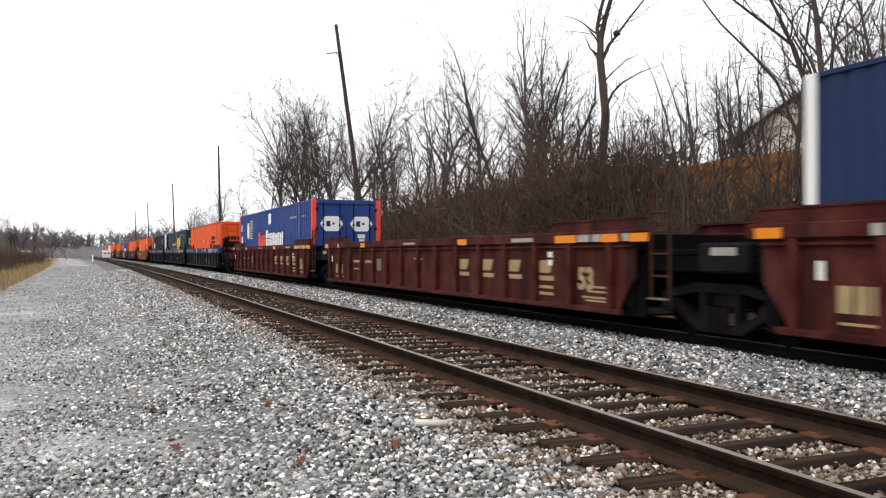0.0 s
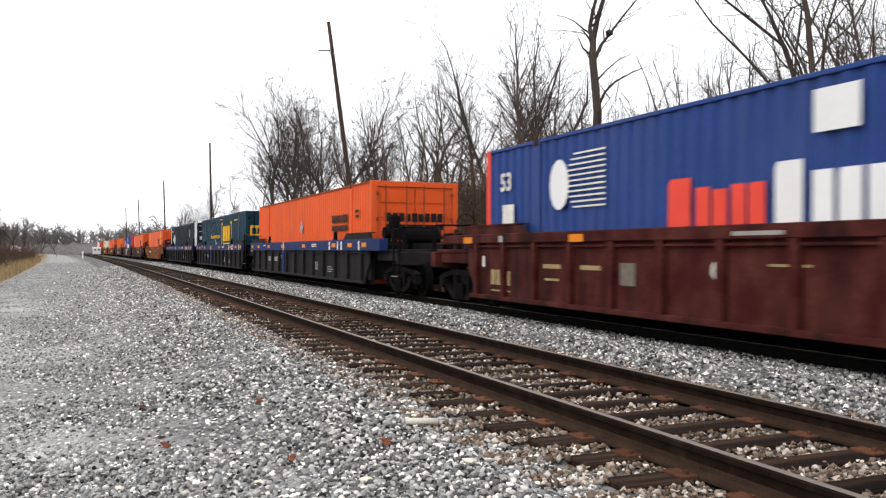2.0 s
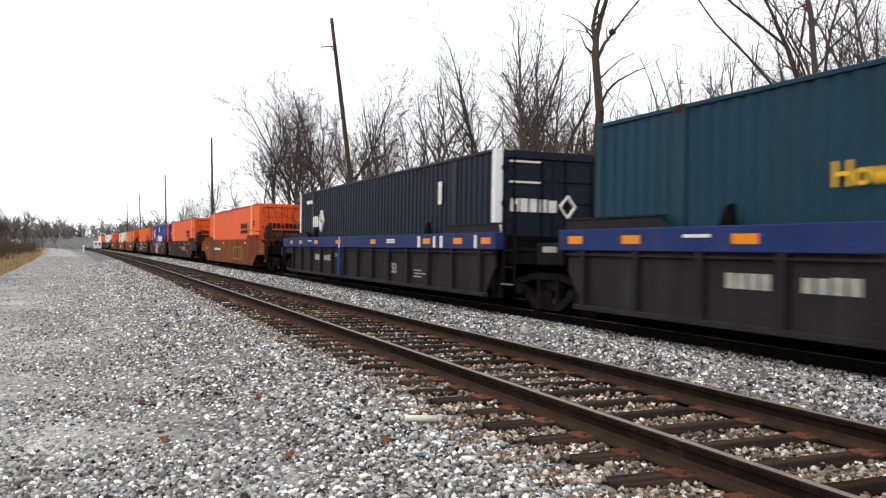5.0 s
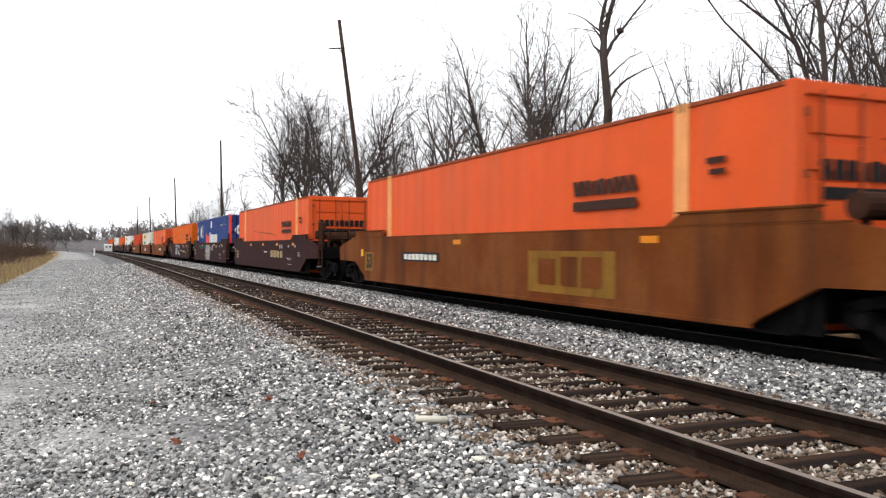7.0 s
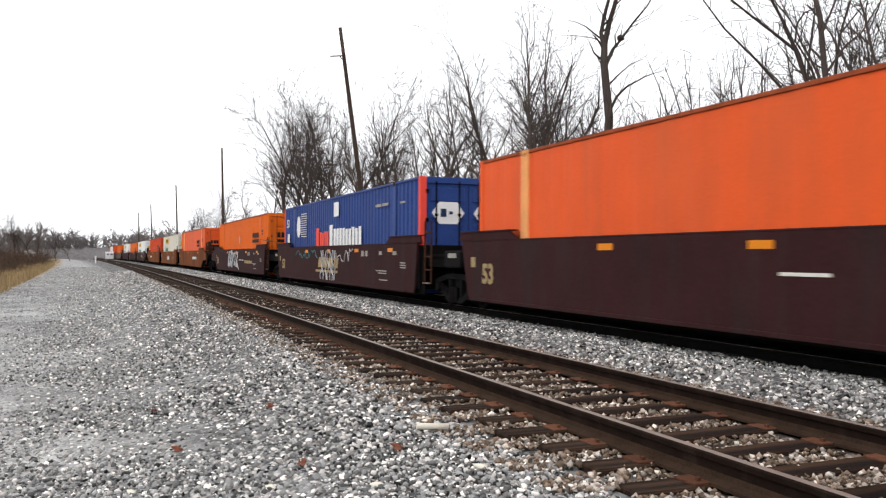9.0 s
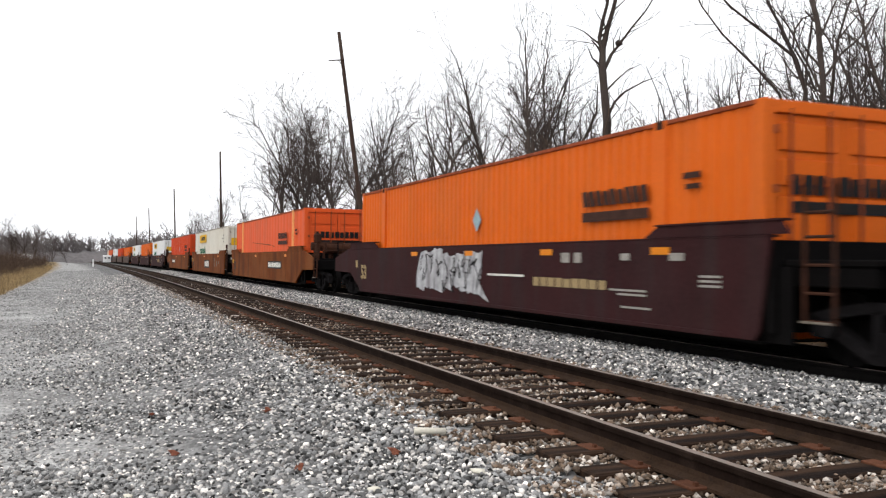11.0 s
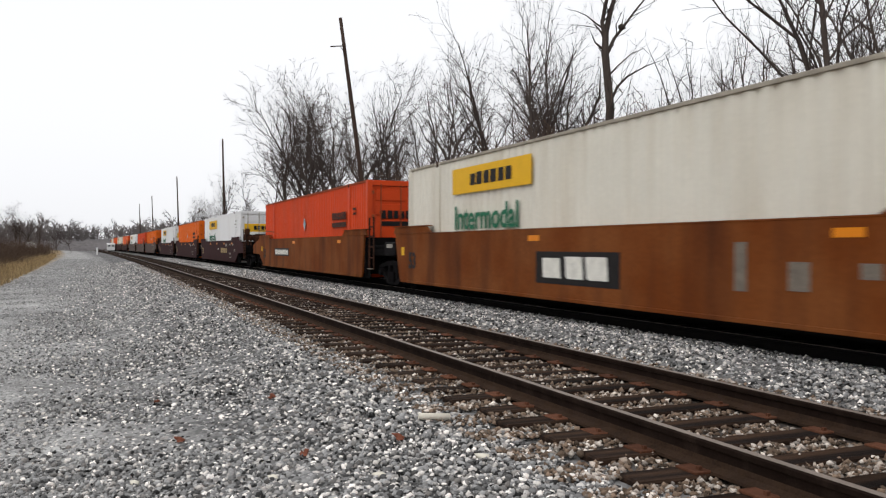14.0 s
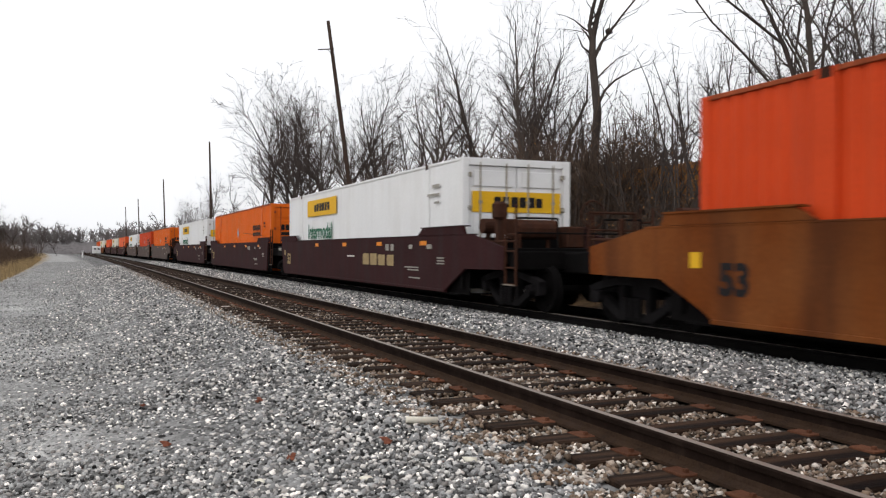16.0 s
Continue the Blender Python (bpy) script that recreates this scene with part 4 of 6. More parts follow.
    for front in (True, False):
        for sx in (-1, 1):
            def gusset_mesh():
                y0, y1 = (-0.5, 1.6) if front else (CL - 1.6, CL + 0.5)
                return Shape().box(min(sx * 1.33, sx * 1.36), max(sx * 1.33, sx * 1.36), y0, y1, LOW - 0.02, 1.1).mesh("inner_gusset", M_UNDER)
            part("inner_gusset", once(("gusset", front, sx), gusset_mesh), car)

    def end_mesh(reach, sgn):
        """Bulkhead, centre sill and deck from the well to the joint or coupler."""
        s = Shape()
        y = lambda d: -d if sgn < 0 else CL + d
        b = lambda d0, d1: (min(y(d0), y(d1)), max(y(d0), y(d1)))
        s.box(-SIDE + 0.06, SIDE - 0.06, *b(0.18, 0.30), LOW + 0.1, TOP - 0.04)
        s.box(-0.42, 0.42, *b(0.3, reach), 0.72, 1.10, 0.03)
        s.box(-1.30, 1.30, *b(0.3, min(reach, 2.6) - 0.1), 1.10, 1.18, 0.015)
        for sx in (-1, 1):
            s.box(sx * 1.2 - 0.08, sx * 1.2 + 0.08, *b(0.3, min(reach, 2.5) - 0.15), 0.88, 1.10, 0.02)
        if reach > 2:
            s.box(-1.42, 1.42, *b(2.35, 2.62), 0.78, 1.12, 0.02)
            s.box(-0.14, 0.14, *b(reach - 0.1, reach + 0.32), 0.76, 0.98, 0.03)
            s.box(-0.22, 0.22, *b(reach + 0.22, reach + 0.42), 0.72, 1.02, 0.04)
        else:
            s.rod((0, y(reach), 0.70), (0, y(reach), 1.16), 0.32, n=12)
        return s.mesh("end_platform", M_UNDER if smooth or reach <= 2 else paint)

    def ladder_mesh(d, sgn, sx):
        s = Shape()
        y = -d if sgn < 0 else CL + d
        x = sx * (SIDE - 0.02)
        for yy in (y - 0.2, y + 0.2):
            s.rod((x, yy, 0.50), (x, yy, 1.95 if sgn < 0 else 1.7), 0.024, n=6)
        for z in (0.52, 0.82, 1.12, 1.42, 1.68):
            s.rod((x, y - 0.2, z), (x, y + 0.2, z), 0.018, n=6)
        return s.mesh("ladder", M_STEEL if style == "grey" else M_RUSTY)

    for sgn, is_end in ((-1, front_end), (1, rear_end)):
        reach = 3.35 if is_end else 1.68
        part("end_platform", once((style, "end", reach, sgn), lambda: end_mesh(reach, sgn)), car, "dark end platform")
        for sx in (-1, 1) if sgn < 0 else ():
            part("ladder", once((style, "ladder", is_end, sgn, sx), lambda: ladder_mesh(2.50 if is_end else 0.98, sgn, sx)), car, "steel end ladder")
            def step_mesh():
                d = 2.50 if is_end else 0.98
                y = -d if sgn < 0 else CL + d
                return Shape().box(sx * SIDE - 0.05, sx * SIDE + 0.05, y - 0.2, y + 0.2, 0.50, 0.525, 0.006).mesh("sill_step", M_PATCH)
            part("sill_step", once(("step", is_end, sgn, sx), step_mesh), car, "worn grey sill step")
        if not is_end and sgn > 0:
            for sx in (-1, 1):
                def bearing_mesh():
                    return Shape().box(min(sx * 1.02, sx * 1.40), max(sx * 1.02, sx * 1.40), CL + 0.75, CL + 1.65, 0.88, 1.26, 0.03).mesh("side_bearing", M_TRUCK)
                part("side_bearing", once(("bearing", sx), bearing_mesh), car, "dark side bearing over the shared truck")
            part("bearing_stencil", once("bearing_st", lambda: marks([(CL + 0.95, CL + 1.40, 1.10, 1.20)], -1.402, M_STENCIL, "bearing_stencil")), car, "worn pale stencil")
        if is_end:
            def gear_mesh():
                s = Shape()
                y = (lambda d: -d) if sgn < 0 else (lambda d: CL + d)
                s.rod((-0.75, y(1.1), 1.55), (0.25, y(1.1), 1.55), 0.20, n=14)
                s.rod((-0.60, y(1.1), 1.16), (-0.60, y(1.1), 1.45), 0.04)
                s.rod((0.10, y(1.1), 1.16), (0.10, y(1.1), 1.45), 0.04)
                if sgn < 0:     # brake stand and reservoir at the leading end
                    s.box(-1.20, -1.05, min(y(1.3), y(1.45)), max(y(1.3), y(1.45)), 1.16, 2.02, 0.03)
                    s.box(-1.25, -1.00, min(y(1.25), y(1.5)), max(y(1.25), y(1.5)), 1.72, 2.08, 0.05)
                    s.rod((-1.2, y(0.75), 1.62), (-0.3, y(0.75), 1.62), 0.15, n=14)
                    s.box(-1.1, -1.02, min(y(0.7), y(0.8)), max(y(0.7), y(0.8)), 1.16, 1.50, 0.01)
                    s.box(-0.46, -0.38, min(y(0.7), y(0.8)), max(y(0.7), y(0.8)), 1.16, 1.50, 0.01)
                s.box(-1.10, -1.02, min(y(2.0), y(2.08)), max(y(2.0), y(2.08)), 1.16, 1.62, 0.02)
                s.rod((-1.32, y(1.0), 1.30), (-1.32, y(2.5), 1.30), 0.022, n=6)
                s.box(0.45, 0.85, y(1.3) if sgn < 0 else y(0.9), y(0.9) if sgn < 0 else y(1.3), 1.18, 1.62, 0.03)
                return s.mesh("brake_gear", M_STEEL if style == "grey" else M_RUSTY)

            def wheel_mesh():
                s = Shape()
                yy = -1.75 if sgn < 0 else CL + 1.75
                n = 18
                pts = [(0.75 + 0.27 * math.cos(k * math.tau / n), yy, 1.85 + 0.27 * math.sin(k * math.tau / n)) for k in range(n)]
                for k in range(n):
                    s.rod(pts[k], pts[(k + 1) % n], 0.018, n=5)
                for k in range(0, n, 6):
                    s.rod((0.75, yy, 1.85), pts[k], 0.012, n=5)
                s.rod((0.75, yy, 1.16), (0.75, yy, 1.85), 0.03, n=6)
                return s.mesh("handbrake_wheel", M_RUSTY)

            def rail_mesh():
                s = Shape()
                yy = -2.5 if sgn < 0 else CL + 2.5
                for x in (-1.35, -0.5, 0.5, 1.35):
                    s.rod((x, yy, 1.1), (x, yy, 1.72), 0.02, n=6)
                s.rod((-1.35, yy, 1.72), (-0.5, yy, 1.72), 0.02, n=6)
                s.rod((0.5, yy, 1.72), (1.35, yy, 1.72), 0.02, n=6)
                s.rod((-1.35, yy, 1.45), (1.35, yy, 1.45), 0.016, n=6)
                return s.mesh("end_handrail", M_RUSTY if style == "ttx" else M_STEEL)
            part("brake_gear", once((style, "gear", sgn), gear_mesh), car, "rusty brake cylinders, housing and valve box")
            part("handbrake_wheel", once((style, "hb", sgn), wheel_mesh), car, "rusty handbrake wheel")
            part("end_handrail", once((style, "hr", sgn), rail_mesh), car)
    truck_part(car, -1.68)
    if rear_end:
        truck_part(car, CL + 1.68)
    car_marks(car, style, extras)
    return car


def car_marks(car, style, extras):
    x = -SIDE - 0.002
    xc = -SIDE - 0.087
    if style == "maroon":
        for k in range(4):
            y = 1.90 + k * 1.14
            mark_each("initial_block", [(y + 0.06, y + 0.50, 0.80, 1.01)], x, M_TAN_LETTER, car, "faded tan lettering between the ribs", 0.5)
            mark_each("underline", [(y - 0.06, y + 0.60, 0.67, 0.75)], x, M_TAN_LETTER, car)
        part("size_text", once("m_53", lambda: words("53", 0.46, M_TAN_LETTER, "size_text", side_frame(1.08, 0.58, x - 0.003), 0.02)), car, "tan size numerals")
        mark_each("number_marking", word_blocks(14.75, 0.52, 0.80, 0.28, 4, 12), x, M_TAN_LETTER, car, "faded tan stencilled number")
        mark_each("stencil_line", [(11.85, 12.4, 0.86, 0.93), (13.0, 13.55, 0.86, 0.93), (13.05, 13.5, 0.66, 0.70), (14.75, 15.5, 0.40, 0.43), (0.22, 0.80, 0.60, 0.63), (0.22, 0.80, 0.53, 0.56), (0.30, 0.95, 0.44, 0.47),
                                   (0.20, 0.85, 0.39, 0.42), (1.85, 2.35, 0.54, 0.59), (1.85, 2.35, 0.43, 0.48), (7.9, 8.5, 0.98, 1.01)], x, M_TAN_LETTER, car)
        mark_each("rust_plate", [(11.0, 11.35, 0.66, 0.98)], x, M_PATCH, car, "dull tan plate")
        part("unit_letter", once("m_c", lambda: words("C", 0.34, M_LETTER, "unit_letter", side_frame(9.45, 0.80, x - 0.003), 0.01)), car)
        mark_each("reflector", [(1.0, 1.65, TOP - 0.15, TOP - 0.03), (-0.15, 0.30, TOP - 0.15, TOP - 0.03), (-0.85, -0.42, TOP - 0.15, TOP - 0.03), (5.2, 5.65, TOP - 0.15, TOP - 0.03), (12.2, 12.6, TOP - 0.15, TOP - 0.03), (16.2, 16.6, TOP - 0.15, TOP - 0.03)], xc, M_AMBER, car, "amber reflector strip")
        mark_each("white_patch", [(0.62, 0.95, TOP - 0.14, TOP - 0.03), (0.32, 0.55, TOP - 0.14, TOP - 0.03), (-0.40, -0.25, TOP - 0.14, TOP - 0.03), (2.4, 3.2, TOP - 0.12, TOP - 0.05), (8.2, 9.0, TOP - 0.11, TOP - 0.06), (14.9, 15.05, TOP - 0.14, TOP - 0.02)], xc, M_STENCIL, car, "worn white inspection patch")
        mark_each("rib_tag", [(1.72, 1.86, 1.06, 1.15), (1.72, 1.86, 0.93, 1.02), (15.6, 15.7, 0.85, 1.05)], x - 0.095, M_LETTER, car, "small white tag")
    elif style == "grey":
        part("size_text", once("g_53", lambda: words("53", 0.34, M_STENCIL, "size_text", side_frame(5.33, 0.53, x - 0.003), 0.012)), car, "white size numerals")
        mark_each("number_marking", word_blocks(12.3, 0.72, 0.75, 0.20, 4, 5) + word_blocks(11.1, 0.72, 0.8, 0.18, 4, 7) + [(9.9, 10.6, 0.92, 0.95), (9.9, 10.6, 0.86, 0.89), (3.3, 3.8, 0.62, 0.65), (3.3, 3.8, 0.55, 0.58), (3.3, 3.8, 0.48, 0.51), (2.9, 3.6, 0.55, 0.58)], x, M_STENCIL, car, "worn white stencilled mark")
        part("blue_rib", once("g_br", lambda: Shape().box(-SIDE - 0.095, -SIDE, 9.75, 10.0, LOW + 0.05, TOP - 0.31, 0.01).mesh("blue_rib", M_W_BLUE)), car, "blue-painted middle rib")
        for y, w in ((0.9, 0.42), (2.6, 0.42), (6.4, 0.42), (9.7, 0.5), (12.4, 0.42), (14.6, 0.42), (-0.40, 0.40), (16.05, 0.40)):
            part("reflector", marks([(y, y + w, TOP - 0.20, TOP - 0.08)], xc, M_AMBER, "reflector"), car, "amber reflector strip")
        mark_each("white_patch", [(1.9, 2.05, TOP - 0.28, TOP - 0.03), (2.3, 2.42, TOP - 0.28, TOP - 0.03), (3.2, 3.35, TOP - 0.28, TOP - 0.03), (0.2, 0.32, TOP - 0.28, TOP - 0.03), (4.9, 5.5, TOP - 0.12, TOP - 0.08), (4.9, 5.5, TOP - 0.18, TOP - 0.14), (13.2, 13.7, TOP - 0.12, TOP - 0.08), (9.8, 9.9, TOP - 0.3, TOP + 0.01)], xc, M_LETTER, car, "white inspection patch")
        arm = once("g_arm", lambda: Shape().prism_x([(-0.1, TOP + 0.02), (0.15, TOP + 0.02), (0.05, TOP + 0.24), (-0.05, TOP + 0.28)], -1.5, -1.42).mesh("stop_arm", M_UNDER))
        for y in (3.0, 13.0):
            part("stop_arm", arm, car, m=pose(0, y, 0))
    else:
        tone = M_STENCIL
        part("size_text", once((style, "53"), lambda: words("53", 0.52, M_BLACK_LETTER if style != "brown" else M_TAN_LETTER, "size_text", side_frame(CL - 0.58, 0.62, x - 0.003), 0.02)), car, "worn size numerals")
        part("defect_tag", marks([(CL - 0.25, CL - 0.05, 0.92, 1.12)], x, M_YELLOW if style == "ttx" else M_TAN_LETTER, "defect_tag"), car, "small pale yellow tag")
        for y in (1.5, 4.6, 7.8, 11.0) if style == "brown" else (2.2, 8.9):
            part("reflector", marks([(y, y + 0.40, TOP - 0.20, TOP - 0.10)], x, M_AMBER, "reflector"), car, "amber reflector strip")
        if style != "ttx":
            mark_each("stencil", [(2.0, 2.9, 0.72, 0.75), (2.0, 2.7, 0.66, 0.69), (1.9, 2.6, 0.48, 0.51), (1.2, 1.5, 1.16, 1.26), (2.4, 2.62, 1.16, 1.26), (3.7, 3.9, 1.12, 1.28), (4.05, 4.3, 1.12, 1.28), (0.5, 0.9, 0.95, 0.98), (0.5, 0.9, 0.89, 0.92), (0.5, 0.9, 0.83, 0.86)], x, tone, car, "worn stencilled mark")
    for e in extras:
        if e in ("plate_near", "plate_far"):   # black panel with a car number
            a = 3.15 if e == "plate_near" else 10.0
            part("number_panel", marks([(a, a + 2.9, 0.74, 1.06)], x, M_BLACK_LETTER, "number_panel"), car, "black number panel")
            mark_each("number_marking", word_blocks(a + 0.15, 0.80, 2.65, 0.20, 10, 21), x - 0.005, M_LETTER, car, "white stencilled number", 0.0, True)
        elif e == "owner_panel":  # yellow panel with owner's mark
            part("owner_panel", marks([(3.2, 5.9, 0.42, 1.12)], x, M_FADED_YELLOW, "owner_panel"), car, "faded yellow owner panel")
            part("size_panel", marks([(14.90, 15.72, 0.52, 1.04)], x + 0.002, M_FADED_YELLOW, "size_panel"), car, "faded yellow panel behind the size numerals")
            mark_each("owner_mark", word_blocks(3.55, 0.55, 2.1, 0.48, 3, 2), x - 0.005, M_W_TTX, car, "", 0.0, True)
            part("small_panel", marks([(10.1, 12.6, 0.84, 1.06)], x, M_BLACK_LETTER, "small_panel"), car)
            mark_each("small_marking", word_blocks(10.25, 0.88, 2.2, 0.14, 8, 3), x - 0.005, M_LETTER, car)
        elif e == "owner_black":
            part("owner_panel", marks([(6.45, 9.0, 0.52, 1.06)], x, M_BLACK_LETTER, "owner_panel"), car, "black owner panel")
            mark_each("owner_mark", word_blocks(6.75, 0.62, 2.1, 0.36, 3, 2), x - 0.005, M_LETTER, car, "", -0.1, True)
            for rect in ((3.85, 4.05, 0.62, 1.2), (2.9, 3.2, 0.66, 0.98), (2.0, 2.25, 0.82, 0.98)):
                part("paint_patch", marks([rect], x, M_PATCH, "paint_patch"), car, "dull grey-blue paint patch")
        elif e == "initials":
            mark_each("initial_block", word_blocks(3.7, 0.74, 2.6, 0.30, 4, 14), x, M_TAN_LETTER, car, "tan company initials", 0.0, True)
            part("dash", marks([(7.0, 7.7, 0.94, 0.98)], x, M_LETTER, "dash"), car)
        elif e == "big_initials":
            mark_each("initial_block", word_blocks(6.9, 0.74, 2.7, 0.34, 4, 14), x, M_TAN_LETTER, car, "large tan company initials", 0.4, True)
            mark_each("underline", [(6.9, 9.8, 0.58, 0.66)], x, M_TAN_LETTER, car)
            s = Shape()
            r = random.Random(5)
            px, pz = 13.0, 1.15
            while px > 9.7:
                nx, nz = px - r.uniform(0.08, 0.22), r.uniform(1.0, 1.32)
                s.rod((x, px, pz), (x, nx, nz), 0.014, n=5)
                px, pz = nx, nz
            part("graffiti", s.mesh("graffiti", M_GRAFFITI_B), car, "turquoise sprayed scrawl")
            s = Shape()
            px, pz = 7.4, 1.3
            while px > 5.4:
                nx, nz = px - r.uniform(0.08, 0.25), r.uniform(0.95, 1.36)
                s.rod((x, px, pz), (x, nx, nz), 0.018, n=5)
                px, pz = nx, nz
            part("graffiti", s.mesh("graffiti", M_GRAFFITI), car, "silver sprayed scrawl")
        elif e == "silver_tag":
            r = random.Random(11)
            s = Shape()
            for k in range(8):      # swelling letter bodies that run down towards one end
                y0, mid = 7.7 + k * 0.42, 0.90 + r.uniform(-0.05, 0.05)
                wide, tall = r.uniform(0.24, 0.34), r.uniform(0.36, 0.46)
                outline = []
                for j in range(14):
                    a = j * math.tau / 14
                    sq = max(abs(math.cos(a)), abs(math.sin(a)))
                    outline.append((y0 + wide * math.cos(a) / sq * r.uniform(0.78, 1.08) - 0.16 * math.sin(a), mid + tall * math.sin(a) / sq * r.uniform(0.86, 1.06)))
                s.prism_x(outline, x - 0.002 - 0.0006 * k, x + 0.001)
            s.prism_x([(7.05, 0.34), (7.7, 0.52), (7.6, 0.80)], x - 0.002, x + 0.001)
            part("graffiti", s.mesh("graffiti", M_GRAFFITI), car, "large silver sprayed tag")
            s = Shape()
            for k in range(22):     # dark strokes between and across them
                y0, z0 = r.uniform(7.5, 10.8), r.uniform(0.55, 1.2)
                for j in range(r.randint(2, 4)):
                    y1, z1 = y0 + r.gauss(0, 0.12), min(1.30, max(0.48, z0 + r.gauss(0, 0.18)))
                    s.rod((x - 0.009, y0, z0), (x - 0.009, y1, z1), r.uniform(0.008, 0.017), n=4)
                    y0, z0 = y1, z1
            part("graffiti_outline", s.mesh("graffiti_outline", M_BLACK_LETTER), car, "black sprayed strokes")
            part("dash", marks([(5.6, 7.1, 0.86, 0.90)], x, M_LETTER, "dash"), car)
            mark_each("initial_block", word_blocks(3.0, 0.72, 2.3, 0.15, 9, 14), x, M_TAN_LETTER, car)
        elif e == "white_tag":
            s = Shape()
            r = random.Random(6)
            for k in range(7):
                y0 = 7.2 + k * 0.3
                pts = [(y0 + r.uniform(-0.16, 0.16), 0.34 + 0.16 * j) for j in range(7)]
                for (a0, b0), (a1, b1) in zip(pts, pts[1:]):
                    s.rod((x, a0, b0), (x, a1, b1), 0.03, n=5)
            part("graffiti", s.mesh("graffiti", M_GRAFFITI), car, "pale sprayed tag")


# where each unit's container begins at the start, its car, its load, and its marks
SPEED = 15.54
UNITS = [
    (-9.1, "maroon", "navy", True, False, ()), (10.35, "maroon", None, False, False, ()), (29.8, "maroon", "pacer", False, True, ()),
    (53.1, "grey", "orange", True, False, ()), (72.6, "grey", "csx", False, False, ()), (92.2, "grey", "limar", False, True, ()),
    (116.0, "ttx", "orange_band", True, True, ("owner_panel",)),
    (139.4, "brown", "orange_band", True, False, ("initials",)), (158.95, "brown", "pacer", False, False, ("big_initials", "white_tag")), (178.6, "brown", "amber", False, True, ("silver_tag",)),
    (202.1, "ttx", "amber_band", True, False, ("plate_near",)), (221.5, "ttx", "cream", False, False, ("owner_black",)), (241.1, "ttx", "red_orange", False, True, ("plate_far",)),
    (264.6, "brown", "white", True, False, ("initials",)), (284.1, "brown", "amber", False, False, ()), (303.6, "brown", "white", False, True, ()),
    (327.0, "dull", "amber", True, False, ()), (346.5, "dull", "red_orange", False, False, ()), (366.0, "dull", "white", False, True, ()),
    (389.5, "brown", "amber_band", True, False, ()), (409.0, "brown", "cream", False, False, ()), (428.5, "brown", "orange", False, True, ()),
    (452.0, "ttx", "cream", True, False, ()), (471.5, "ttx", "orange", False, False, ()), (491.0, "ttx", "amber", False, True, ()),
    (514.5, "dull", "white", True, False, ()), (534.0, "dull", "orange", False, False, ()), (553.5, "dull", "red_orange", False, True, ()),
]
MOVING = []


def build_train():
    loads = {}
    for s, car_style, load, front_end, rear_end, extras in UNITS:
        MOVING.append((well_car(car_style, front_end, rear_end, extras), s, 0.0))
        if load:
            if load in loads:
                c = copy_thing(loads[load], Matrix())
            else:
                c = loads[load] = container(load)
            MOVING.append((c, s, CB))


def line_pose(s, z, t):
    y = s - SPEED * t
    return on_line(FAR, y, z)


def motions():
    for ob, s, z in MOVING:
        walk(ob, [(t, line_pose(s, z, t)) for t in range(0, 17, 2)])
    turn = math.degrees(SPEED / 0.42)
    n = 450
    for yy, obs in WHEELS.items():
        walk(obs[0], [(16.0 * k / n, pose(0, yy, 0.42, turn * 16.0 * k / n)) for k in range(0, n + 1)])
        act, slot = obs[0].animation_data.action, obs[0].animation_data.action_slot
        for ob in obs[1:]:
            ob.rotation_mode = "QUATERNION"
            ob.animation_data_create()
            ob.animation_data.action = act
            ob.animation_data.action_slot = slot


# ---- trees and brush ----
def tubes(segs, sides):
    """Tapered tubes from rows (x0, y0, z0, x1, y1, z1, r0, r1)."""
    a = np.asarray(segs, float)
    p0, p1, r0, r1 = a[:, 0:3], a[:, 3:6], a[:, 6], a[:, 7]
    d = p1 - p0
    d /= np.maximum(np.linalg.norm(d, axis=1, keepdims=True), 1e-6)
    ref = np.where(np.abs(d[:, 2:3]) < 0.9, np.array([[0, 0, 1.0]]), np.array([[1.0, 0, 0]]))
    u = np.cross(d, ref)
    u /= np.linalg.norm(u, axis=1, keepdims=True)
    w = np.cross(d, u)
    n = len(a)
    ang = np.arange(sides) * math.tau / sides
    ring = u[:, None] * np.cos(ang)[None, :, None] + w[:, None] * np.sin(ang)[None, :, None]
    v = np.concatenate([p0[:, None] + ring * r0[:, None, None], p1[:, None] + ring * r1[:, None, None]], 1).reshape(-1, 3)
    k = np.arange(sides)
    f = np.stack([k, (k + 1) % sides, (k + 1) % sides + sides, k + sides], 1)
    faces = (f[None] + (np.arange(n) * 2 * sides)[:, None, None]).reshape(-1, 4)
    return v, faces


